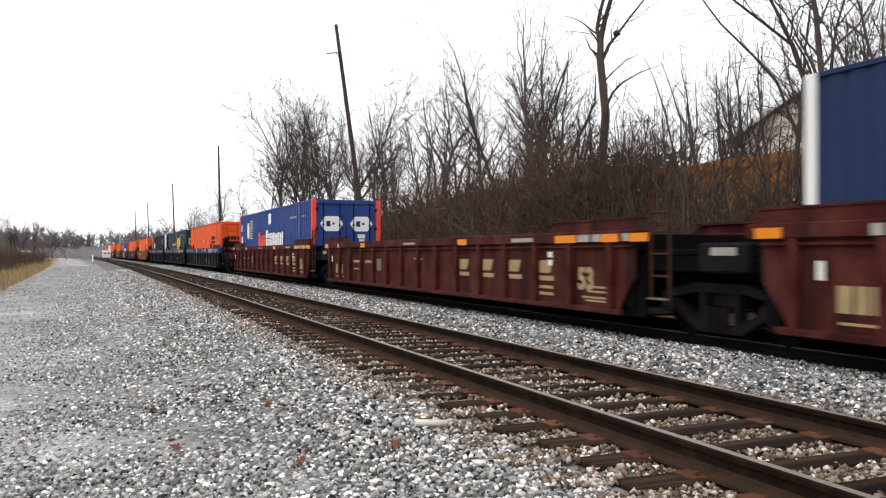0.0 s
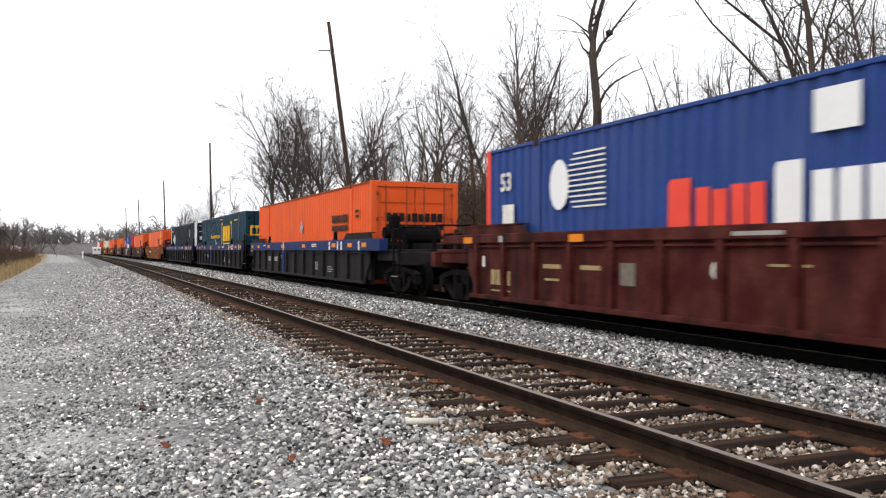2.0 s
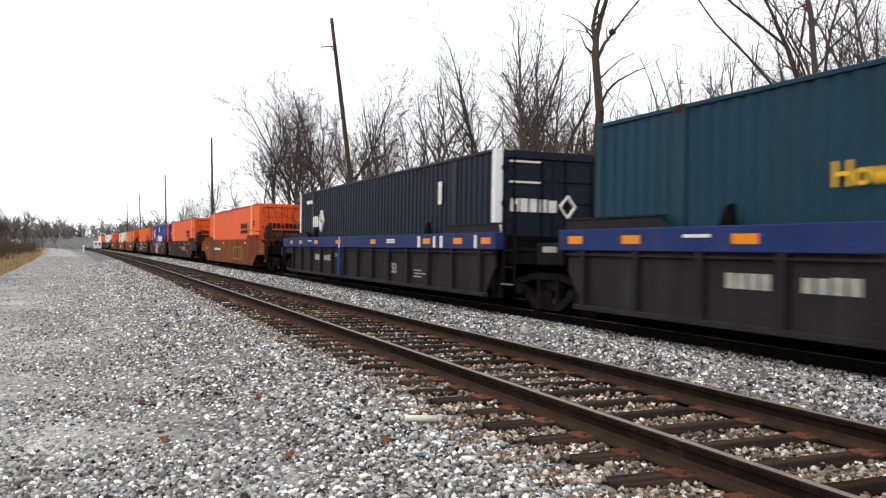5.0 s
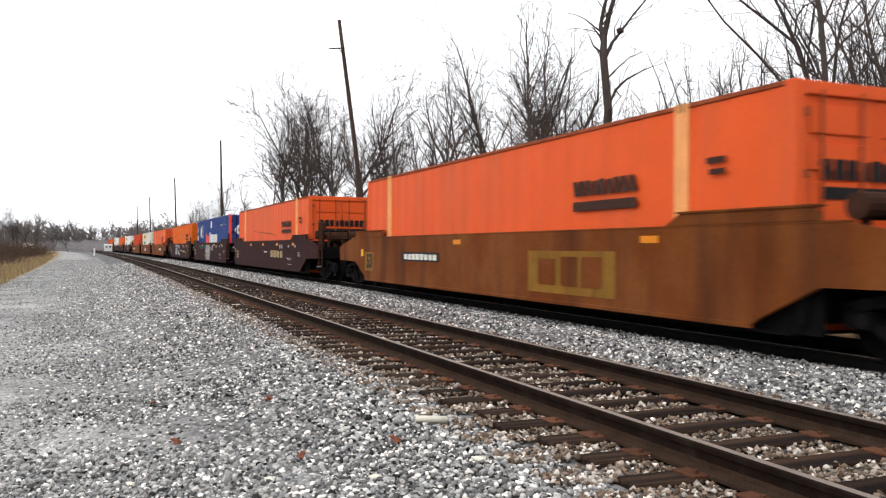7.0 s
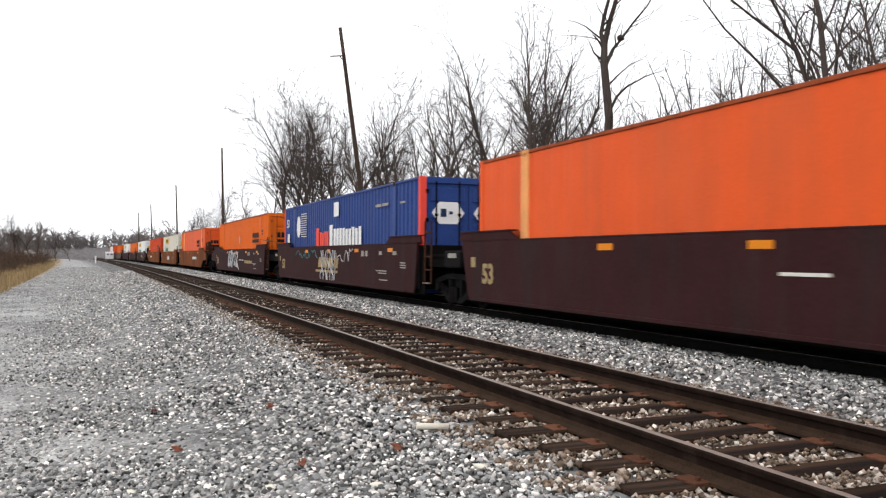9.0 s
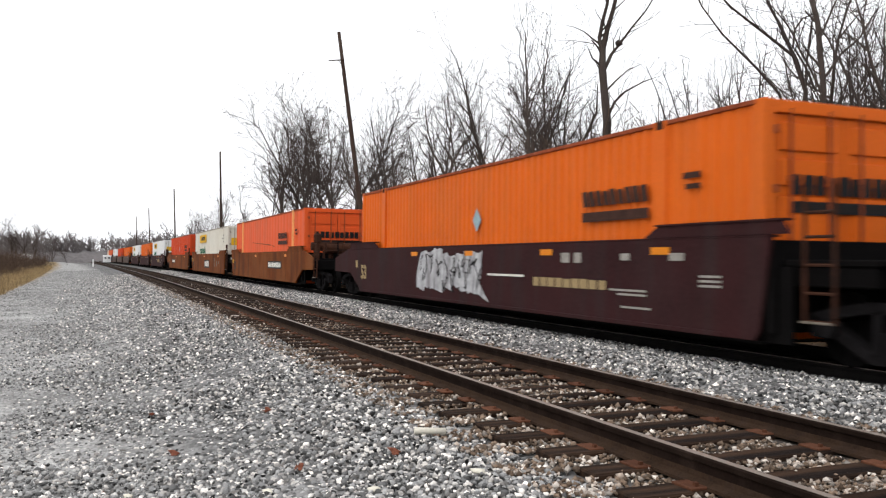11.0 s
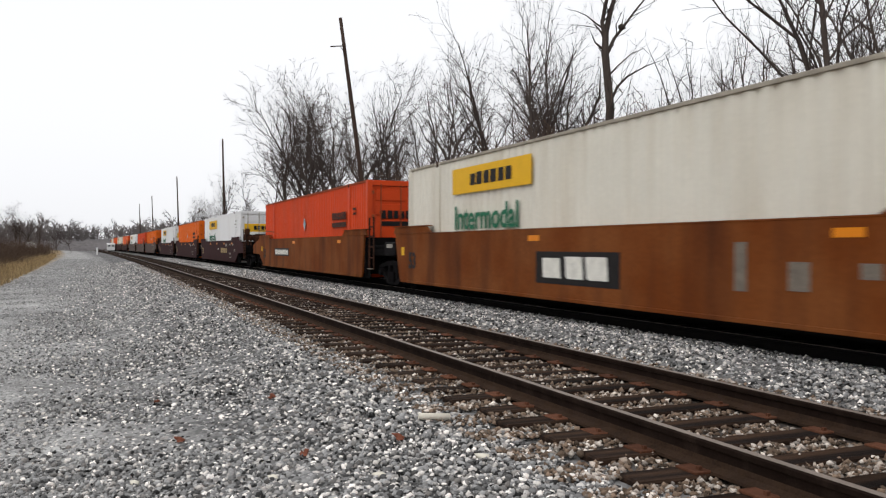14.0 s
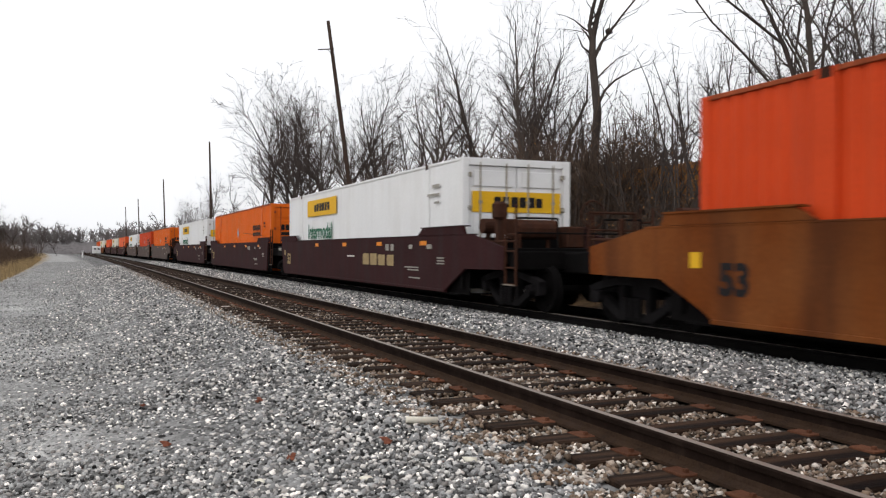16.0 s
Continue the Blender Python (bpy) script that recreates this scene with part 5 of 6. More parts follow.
def grow_tree(seed, height, spread=0.5, fork=0.3, density=1.0, guides=(), girth=0.0105, finest=0.009):
    """Segments of a bare tree: thick ones (trunk and limbs) and thin ones (twigs). guides: limbs given as polylines (x, y, z, radius)."""
    r = random.Random(seed)
    thick, thin = [], []

    def shoot(q, dd, length, rad, depth, frac):
        ax = dd.orthogonal().normalized()
        ax.rotate(Matrix.Rotation(r.uniform(0, math.tau), 3, dd))
        lean = r.uniform(0.45, 1.0) * (spread + 0.30)
        nd_ = (dd * math.cos(lean) + ax * math.sin(lean)).normalized()
        nl = length * (r.uniform(0.28, 0.55) if depth == 0 else r.uniform(0.35, 0.62)) * (1.15 - 0.6 * frac)
        if nl > 0.25:
            branch(q, nd_, nl, max(finest, rad * r.uniform(0.45, 0.72)), depth + 1)

    def branch(p, d, length, rad, depth):
        steps = max(2, int(length / (0.6 if depth < 2 else 0.36)))
        step = length / steps
        q, dd, rr = Vector(p), Vector(d), rad
        lift = (0.04, 0.065, 0.04, 0.02, 0.0)[depth]
        for i in range(steps):
            wob = (0.08, 0.18, 0.30, 0.38, 0.45)[depth]
            dd = (dd + Vector((r.gauss(0, wob), r.gauss(0, wob), r.gauss(0, wob * 0.7) + lift))).normalized()
            nq = q + dd * step
            nr = max(finest * 0.7, rad * (1 - 0.80 * (i + 1) / steps))
            (thick if rr > 0.028 else thin).append((*q, *nq, rr, nr))
            q, rr = nq, nr
            frac = (i + 1) / steps
            if depth < 4 and not (depth == 0 and frac < fork):
                if r.random() < (0.95, 0.88, 0.68, 0.36)[depth] * density:
                    shoot(q, dd, length, nr, depth, frac)

    for line in guides:
        for (x0, y0, z0, r0), (x1, y1, z1, r1) in zip(line, line[1:]):
            a, b = Vector((x0, y0, z0)), Vector((x1, y1, z1))
            thick.append((*a, *b, r0, r1))
            for c in (a.lerp(b, 0.35), a.lerp(b, 0.7), b):
                if c.z > height * fork and r.random() < density:
                    shoot(c, (b - a).normalized(), height * r.uniform(0.16, 0.42), r1 * 0.8, 1, 0.4)
    if not guides:
        branch((0, 0, -0.3), (r.uniform(-0.07, 0.07), r.uniform(-0.07, 0.07), 1), height, height * girth, 0)
    return thick, thin


TREES = {}


def tree(key, u, y, label, scale=1.0, turn=0.0, **kw):
    """A bare tree: trunk with limbs, and a crown of twigs."""
    m = pose(u + bend(y), y, float(ground_z(u, y)) - 0.15, 0, 0, turn) @ Matrix.Scale(scale, 4)
    if key in TREES:
        t = copy_thing(TREES[key], m)
        t.matrix_basis = m
        return tagged(t, label)
    thick, thin = grow_tree(**kw)
    t = thing("bare_tree", label, "tree", "bare trees along the bank")
    v, f = tubes(thick, 6)
    part("trunk", array_mesh("trunk", v, f, M_BARK, True), t, "grey-brown trunk and limbs")
    if thin:
        v, f = tubes(thin, 3)
        part("crown", array_mesh("crown", v, f, M_TWIG), t, "fine bare twigs")
    t.matrix_basis = m
    TREES[key] = t
    return t


def bush_mesh(seed, height, stems):
    r = random.Random(seed)
    segs = []
    for _ in range(stems):
        p = Vector((r.gauss(0, 0.75), r.gauss(0, 0.75), -0.2))
        d = Vector((r.gauss(0, 0.35), r.gauss(0, 0.35), 1)).normalized()
        n = r.randint(4, 7)
        l = height * r.uniform(0.5, 1.05) / n
        rad = r.uniform(0.010, 0.024)
        for i in range(n):
            d = (d + Vector((r.gauss(0, 0.22), r.gauss(0, 0.22), r.gauss(-0.04, 0.12)))).normalized()
            q = p + d * l
            segs.append((*p, *q, rad * (1 - i / n * 0.8), rad * (1 - (i + 1) / n * 0.8)))
            for _k in range(1):
                e = (d + Vector((r.gauss(0, 0.7), r.gauss(0, 0.7), r.gauss(0.1, 0.4)))).normalized()
                segs.append((*q, *(q + e * l * r.uniform(0.5, 1.1)), rad * 0.6, 0.005))
            p = q
    return tubes(segs, 3)


def build_brush():
    r = random.Random(21)
    meshes, shapes, distant = [], [], []

    def put(k, u, y, s, wide, label, group):
        """A bush; beyond sixty metres it joins the distant brush."""
        m = pose(u + bend(y), y, float(ground_z(u, y)), 0, 0, r.uniform(0, 360)) @ Matrix.Diagonal((s * wide, s * wide, s, 1))
        if y > 60:
            a = np.array(m)
            distant.append((shapes[k % 5][0] @ a[:3, :3].T + a[:3, 3], shapes[k % 5][1]))
            return
        b = thing("thicket_bush", label, "bush", group, data=meshes[k % 5])
        b.matrix_basis = m

    for k in range(5):
        v, f = bush_mesh(40 + k, 3.2, 72)
        meshes.append(array_mesh("brush", v, f, M_BRUSH))
        shapes.append((v, f))
    for k in range(300):
        y = 24 + 105 * r.random() ** 1.3
        u = r.uniform(12.6, 19.5)
        s = r.uniform(0.9, 1.6) if y < 50 else r.uniform(0.7, 1.15)
        if k > 245:      # low and open before the fence
            u, y, s = r.uniform(13.6, 17.4), 10 + 17 * r.random(), r.uniform(0.45, 0.85)
        elif k > 215:    # behind, where the fence has ended
            u, y, s = r.uniform(18.5, 24), 30 + 15 * r.random(), r.uniform(0.7, 1.25)
        elif k > 195:
            u, y, s = r.uniform(20, 36), 45 + 55 * r.random(), r.uniform(0.8, 1.2)
        put(k, u, y, s, 1.2, "dense bare brown thicket bush on the bank", "brush along the bank")
    for k in range(110):  # left of the road
        y = 44 + 150 * r.random() ** 1.2
        u = -6.2 - r.random() * (6 + y * 0.08)
        s = r.uniform(0.45, 0.95)
        put(k, u, y, s, 1.6, "low dry brown bush beside the gravel road", "brush along the road")
    base, vs, fs = 0, [], []
    for v, f in distant:
        vs.append(v)
        fs.append(f + base)
        base += len(v)
    thing("distant_brush", "brown bare brush further along the line and road", "brush", kind="stuff", data=array_mesh("distant_brush", np.concatenate(vs), np.concatenate(fs), M_BRUSH))
    # dry leaves still hanging in the brush
    n = 5200
    y = 12 + 60 * rng.uniform(0, 1, n) ** 1.3
    u = rng.uniform(13.6, 18.0, n)
    z = np.array([float(ground_z(a, b)) for a, b in zip(u, y)]) + rng.gamma(2.0, 0.55, n)
    c = np.stack([u - y * y / 10000, y, z], 1)
    a = rng.normal(0, 1, (n, 3))
    a /= np.linalg.norm(a, axis=1, keepdims=True)
    b = np.cross(a, rng.normal(0, 1, (n, 3)))
    b /= np.linalg.norm(b, axis=1, keepdims=True)
    s = rng.uniform(0.025, 0.055, n)[:, None]
    v = np.stack([c + a * s, c + b * s * 0.6, c - a * s, c - b * s * 0.6], 1).reshape(-1, 3)
    f = np.arange(4 * n).reshape(-1, 4)
    thing("hanging_leaves", "dry brown leaves caught in the brush", "leaves", kind="stuff", data=array_mesh("hanging_leaves", v, f, M_DRYLEAF))


def build_trees():
    near = dict(girth=0.0115, finest=0.010)
    far = dict(girth=0.0115, finest=0.016)
    kinds = {
        "a": dict(seed=1, height=12, spread=0.40, fork=0.25, **near), "b": dict(seed=2, height=12, spread=0.45, fork=0.3, **near),
        "c": dict(seed=3, height=11, spread=0.55, fork=0.22, **near), "d": dict(seed=4, height=12, spread=0.42, fork=0.30, **near),
        "e": dict(seed=5, height=10, spread=0.6, fork=0.15, **near),
        "p": dict(seed=21, height=14, spread=0.34, fork=0.30, **far), "q": dict(seed=22, height=14, spread=0.42, fork=0.25, **far),
        "r": dict(seed=33, height=14, spread=0.38, fork=0.35, **far), "s": dict(seed=24, height=13, spread=0.52, fork=0.22, **far)}

    def limb(*pts):
        """A limb bent across the line of sight: (aside, height, radius)."""
        return [(a * 0.926, -a * 0.378 + 0.25 * math.sin(z), z, rad) for a, z, rad in pts]
    # single trees that stand out
    tree("snag", 17.5, 27.1, "tall bare tree with a squirrel nest and few limbs", seed=12, height=8, spread=0.5, fork=0.55, density=0.75, finest=0.009, guides=[
        limb((0.15, -0.5, 0.175), (0.14, 2.6, 0.165), (0.09, 4.7, 0.155), (0.10, 6.9, 0.140), (0.18, 7.6, 0.115), (0.34, 8.4, 0.090), (0.47, 9.0, 0.080), (0.6, 10.2, 0.055), (0.7, 11.5, 0.03)),
        limb((0.15, 7.2, 0.085), (0.05, 8.0, 0.075), (0.12, 8.6, 0.068), (0.22, 9.2, 0.06), (0.25, 10.6, 0.03)),
        limb((0.14, 7.4, 0.045), (-0.08, 7.75, 0.035), (-0.28, 7.95, 0.015)),
        limb((0.18, 6.8, 0.075), (0.5, 7.4, 0.065), (0.77, 7.72, 0.055), (1.25, 8.4, 0.040), (1.7, 9.0, 0.030), (2.1, 9.8, 0.015)),
        limb((0.14, 5.0, 0.055), (0.4, 5.5, 0.050), (0.83, 5.9, 0.040), (1.57, 6.3, 0.026), (2.1, 6.5, 0.012)),
        limb((0.10, 5.9, 0.040), (0.5, 6.3, 0.030), (1.1, 6.8, 0.018), (1.6, 7.0, 0.010))])
    tree("right", 16.5, 16.2, "large bare tree with long arching limbs", seed=14, height=8, spread=0.62, fork=0.42, density=0.95, guides=[
        limb((-0.1, -0.5, 0.076), (-0.1, 2.0, 0.068), (-0.2, 4.4, 0.061), (-0.5, 5.35, 0.049), (-0.7, 6.1, 0.040), (-0.87, 6.6, 0.036), (-1.2, 7.6, 0.025), (-1.4, 8.6, 0.014)),
        limb((-0.5, 5.3, 0.040), (-1.04, 5.8, 0.035), (-1.54, 6.27, 0.030), (-1.87, 6.6, 0.027), (-2.5, 7.4, 0.018)),
        limb((-0.15, 3.0, 0.042), (-0.87, 4.35, 0.036), (-1.46, 5.0, 0.031), (-2.2, 5.85, 0.024), (-2.6, 6.6, 0.020), (-2.9, 7.5, 0.013)),
        limb((0.05, 4.4, 0.032), (-0.2, 5.0, 0.027), (-0.45, 5.5, 0.022)),
        limb((-0.48, 5.5, 0.027), (-0.35, 6.0, 0.024), (-0.1, 6.3, 0.020), (0.15, 6.4, 0.013))])
    tree("upright", 16.9, 16.3, "straight grey trunk beside the large arching tree", seed=15, height=8, spread=0.7, fork=0.5, density=0.9, guides=[
        limb((0.05, -0.5, 0.083), (0.05, 2.0, 0.079), (0.04, 4.2, 0.076), (0.0, 6.0, 0.071), (-0.05, 7.0, 0.065), (-0.05, 9.0, 0.043)),
        limb((0.0, 4.5, 0.036), (0.5, 5.2, 0.030), (1.0, 5.6, 0.024), (1.6, 6.4, 0.016)),
        limb((0.0, 5.6, 0.029), (0.4, 6.3, 0.024), (0.7, 6.8, 0.020), (1.4, 7.4, 0.013))])
    tree("fan", 20.5, 26.0, "bare tree whose stems fan out low down", seed=16, height=6, spread=0.5, fork=0.4, density=0.9, guides=[
        limb((0.2, -0.3, 0.052), (0.1, 1.2, 0.049), (-0.3, 2.6, 0.039), (-0.8, 4.0, 0.029), (-1.2, 5.2, 0.019), (-1.5, 6.2, 0.010)),
        limb((0.15, 0.8, 0.039), (0.0, 2.4, 0.033), (-0.2, 3.8, 0.027), (-0.7, 5.2, 0.019), (-0.9, 6.0, 0.010)),
        limb((0.15, 0.6, 0.036), (0.4, 2.2, 0.033), (0.45, 3.6, 0.023), (0.3, 5.2, 0.010)),
        limb((-0.1, 2.0, 0.026), (-0.9, 3.0, 0.019), (-1.6, 3.6, 0.013), (-2.2, 4.4, 0.007))])
    tree("forked", 19.2, 46.0, "small bare tree forked like a wide V", seed=17, height=6, spread=0.6, fork=0.5, density=0.95, finest=0.012, guides=[
        limb((0.0, -0.3, 0.12), (0.0, 1.8, 0.11), (-0.05, 3.6, 0.10), (-0.5, 4.6, 0.085), (-1.0, 5.4, 0.06), (-1.3, 6.5, 0.03)),
        limb((-0.05, 3.6, 0.095), (0.2, 4.8, 0.08), (0.7, 5.7, 0.07), (1.3, 6.3, 0.05), (1.6, 7.2, 0.025)),
        limb((0.4, 5.2, 0.05), (1.2, 5.5, 0.04), (1.9, 6.1, 0.02))])
    tree("leaning", 21.8, 36.0, "dark leaning bare trunk in the thicket", seed=18, height=6, spread=0.6, fork=0.45, density=0.95, finest=0.011, guides=[
        limb((-0.6, -0.3, 0.12), (-0.5, 1.6, 0.115), (-0.2, 3.0, 0.10), (0.1, 4.2, 0.09), (0.5, 5.0, 0.07), (1.0, 6.0, 0.05), (1.2, 7.4, 0.02)),
        limb((-0.3, 2.6, 0.06), (-0.9, 3.8, 0.05), (-1.3, 5.0, 0.035), (-1.4, 6.4, 0.015))])
    v, f = ICO_V * np.array([0.17, 0.17, 0.14]), ICO_F
    ob = thing("leaf_nest", "round dark squirrel nest of dry leaves in a fork", "nest", data=array_mesh("leaf_nest", v * (1 + 0.12 * rng.normal(0, 1, (len(v), 1))), f, M_BARK))
    ob.matrix_basis = pose(18.12, 27.0, float(ground_z(17.5, 27.1)) + 7.65)

    r = random.Random(9)

    def stand(rows, keys, label):
        """Trees at (beside the line, along it, height)."""
        for u, y, h in rows:
            k = r.choice(keys)
            tree(k, u, y, label, h / (kinds[k]["height"] * 1.06), r.uniform(0, 360), **kinds[k])

    stand([(16.0, 84, 10.8), (15.6, 78, 13.4), (18.4, 88, 16.7), (16.1, 74, 14.3), (19.1, 84, 15.5), (16.5, 70, 13.4), (19.8, 80, 15.1), (18.5, 72, 14.1),
           (22.6, 84, 17.1), (18.2, 66, 14.0), (21.9, 76, 14.6), (19.0, 64, 11.0), (21.6, 70, 11.6)], "pqrs", "tall dark bare tree in the dense stand")
    stand([(22.0, 92, 15.0), (24.0, 88, 14.0), (15.9, 98, 9.5)], "pq", "bare tree behind the dense stand")
    stand([(19.4, 60, 10.5), (18.9, 56, 10.2), (21.5, 62, 10.5), (20.7, 52, 8.9), (20.2, 48, 10.0), (20.2, 46, 9.7), (23.9, 52, 9.5), (22.6, 50, 7.5), (24.0, 47, 7.5)], "adp", "slender bare tree on the bank")
    stand([(19.6, 40, 10.7), (19.9, 38, 10.2), (19.3, 36, 10.9), (23.2, 42, 11.5), (25.3, 44, 9.8), (23.9, 40, 7.7), (21.3, 38, 8.0), (22.9, 34, 5.0),
           (24.9, 36, 5.7), (24.7, 34, 5.2), (28.5, 38, 5.7), (22.0, 41, 9.5), (26.0, 42, 7.5)], "abcd", "tall bare tree with rising limbs on the bank")
    stand([(21.0, 24, 5.8), (23.5, 30, 5.2), (21.2, 23, 5.8), (19.4, 17, 6.0), (20.7, 18, 6.6), (23.7, 22, 7.5), (19.6, 15.4, 5.6), (21.5, 17.0, 7.0), (27.0, 36, 6.0), (22.0, 20.5, 5.6)], "ace", "bare twiggy tree behind the fence")
    stand([(15.4, 128, 9.0), (16.0, 118, 10.5), (17.5, 140, 8.5), (18.0, 160, 8.0), (16.5, 112, 10.0), (20.0, 180, 8.5), (19.0, 150, 7.5)], "ps", "bare tree far along the bank")
    kinds["t"] = dict(seed=41, height=4.2, spread=0.85, fork=0.05, girth=0.014, finest=0.010)
    kinds["u"] = dict(seed=42, height=3.8, spread=0.95, fork=0.05, girth=0.015, finest=0.010)
    kinds["v"] = dict(seed=43, height=4.6, spread=0.75, fork=0.08, girth=0.013, finest=0.010)
    stand([(18.1, 58, 8.8), (21.9, 66, 11.3), (20.9, 58, 8.3), (19.2, 50, 8.6), (22.2, 54, 10.6), (21.8, 46, 10.5), (20.7, 38, 9.1), (20.9, 37, 9.4), (24.7, 42, 9.9), (23.0, 38, 8.1), (25.2, 40, 7.4)], "acdp", "slender bare tree among the thicket")
    stand([(27.1, 40, 6.7), (26.7, 38, 6.0), (26.5, 36, 5.6), (26.0, 34, 6.8), (26.0, 32, 7.2), (25.5, 30, 6.0), (24.8, 28, 7.2), (24.7, 27, 6.1), (24.7, 26, 7.2), (24.4, 23, 7.3), (22.9, 21, 6.2), (22.4, 20, 6.4), (25.2, 22, 6.3), (22.2, 19, 5.8)], "abce", "twiggy bare tree up on the bank")
    stand([(18.9, 15.0, 7.2), (19.3, 16.6, 7.8), (20.4, 18.0, 8.2), (21.6, 19.5, 8.5), (19.0, 13.8, 6.8)], "ceb", "bare tree with a dense twiggy crown")
    for k in range(125):   # tangled shrubs before the fence
        y, u = 11.5 + 17.5 * r.random(), r.uniform(14.6, 18.2)
        key = r.choice("tuv")
        tree(key, u, y, "tangled dark bare shrub before the fence", r.uniform(0.6, 1.12), r.uniform(0, 360), **kinds[key])
    for k in range(9):   # twigs over the fence, before the house
        y, u = 13 + 13 * r.random(), r.uniform(19.2, 21.5)
        key = r.choice("cev")
        tree(key, u, y, "twiggy bare tree behind the board fence", r.uniform(0.4, 0.62) * 10 / kinds[key]["height"], r.uniform(0, 360), **kinds[key])
    # beyond the gravel road
    stand([(-11.5, 62, 6.5), (-14, 74, 8.0), (-12.5, 84, 7.0), (-16, 90, 8.0), (-19, 70, 8.5), (-15, 104, 7.5), (-20, 100, 8.0), (-13.5, 118, 6.5)], "ps", "bare tree in a clump beyond the gravel road")
    stand([(-13.0, 185, 9.5), (-11.3, 190, 9.0), (-9.6, 186, 9.8), (-8.4, 192, 8.8), (-15.5, 196, 7.5), (-18.5, 180, 8.0), (-5.5, 215, 7.0), (-2.5, 225, 6.5), (-21.0, 170, 8.5)], "qs", "spreading bare tree at the far end of the road")


def build_distance():
    # wooded rise closing the view
    us = np.linspace(-300, 300, 500)
    rows = []
    for k, (d, h) in enumerate(((300, -1.0), (306, 2.0), (316, 3.6), (340, 5.2), (520, 6.0))):
        for x in us:
            z = h * (0.75 + 0.5 * noise.noise(Vector((x * 0.02, d * 0.01, 1)))) + ((1.3 * noise.noise(Vector((x * 0.22, d * 0.1, 4))) + 1.5 * abs(noise.noise(Vector((x * 0.8, d * 0.3, 9))))) if k else 0)
            rows.append((x, d + abs(x) * 0.1, z))
    n = len(us)
    i = (np.arange(4)[:, None] * n + np.arange(n - 1)[None]).ravel()
    thing("backdrop", "low wooded rise beyond the line, haze put into its colour", "hill", kind="structure", data=array_mesh("backdrop", np.array(rows), np.stack([i, i + 1, i + n + 1, i + n], 1), M_HILL, True))
    r = random.Random(31)
    skeletons = []
    for k in range(5):
        thick, thin = grow_tree(seed=60 + k, height=10, spread=0.55, fork=0.2, density=0.62)
        rows = np.array(thick + thin)
        rows[:, 6:] = np.maximum(rows[:, 6:] * 1.8, 0.075)
        r.shuffle(keep := list(range(len(rows))))
        skeletons.append(rows[np.array(sorted(keep[:460]))])
    blocks = []
    for k in range(520):
        x, d = r.uniform(-60, 50), r.uniform(240, 345)
        if k > 300:
            x, d = r.uniform(-50, 30), r.uniform(300, 345)
        if -9 < x - bend(d) < 14 and d < 315:
            continue
        sk = r.choice(skeletons).copy()
        sc, a = r.uniform(0.6, 1.0), r.uniform(0, math.tau)
        rot = np.array([[math.cos(a), -math.sin(a), 0], [math.sin(a), math.cos(a), 0], [0, 0, 1]]) * sc
        sk[:, 0:3] = sk[:, 0:3] @ rot.T + np.array([x, d, -0.5])
        sk[:, 3:6] = sk[:, 3:6] @ rot.T + np.array([x, d, -0.5])
        blocks.append(sk)
    segs = np.concatenate(blocks)
    v, f = tubes(segs, 3)
    thing("far_woods", "grey-brown bare woods in the distance, colour paled for haze", "woods", kind="stuff", data=array_mesh("far_woods", v, f, M_FARWOOD))


def build_poles():
    for u, y, h, lean in ((12.5, 39.5, 12.95, -8.0), (12.3, 88, 12.8, -1.5), (12.5, 134, 12.4, -2.0), (12.8, 182, 12.0, -2.0), (13.2, 222, 12.0, -1.5)):
        p = thing("utility_pole", "leaning weathered wooden line pole" if lean < -4 else "weathered wooden line pole", "pole", "poles along the line")
        s = Shape()
        n = 12
        rings = []
        for k in range(9):
            z = -1 + (h + 1) * k / 8
            rad = 0.150 - 0.068 * k / 8
            rings.append([(rad * math.cos(a * math.tau / n), rad * math.sin(a * math.tau / n), z) for a in range(n)])
        part("shaft", s.loft(rings).mesh("shaft", M_POLE, True), p)
        if y < 60:
            part("crossarm", Shape().box(-0.72, 0.06, -0.17, -0.12, h - 1.40, h - 1.35, 0.01).rod((-0.25, -0.145, h - 1.36), (-0.02, -0.145, h - 1.75), 0.018).mesh("crossarm", M_POLE), p, "short wooden crossarm")
        p.matrix_basis = pose(u + bend(y), y, float(ground_z(u, y)), 0, lean, 0)


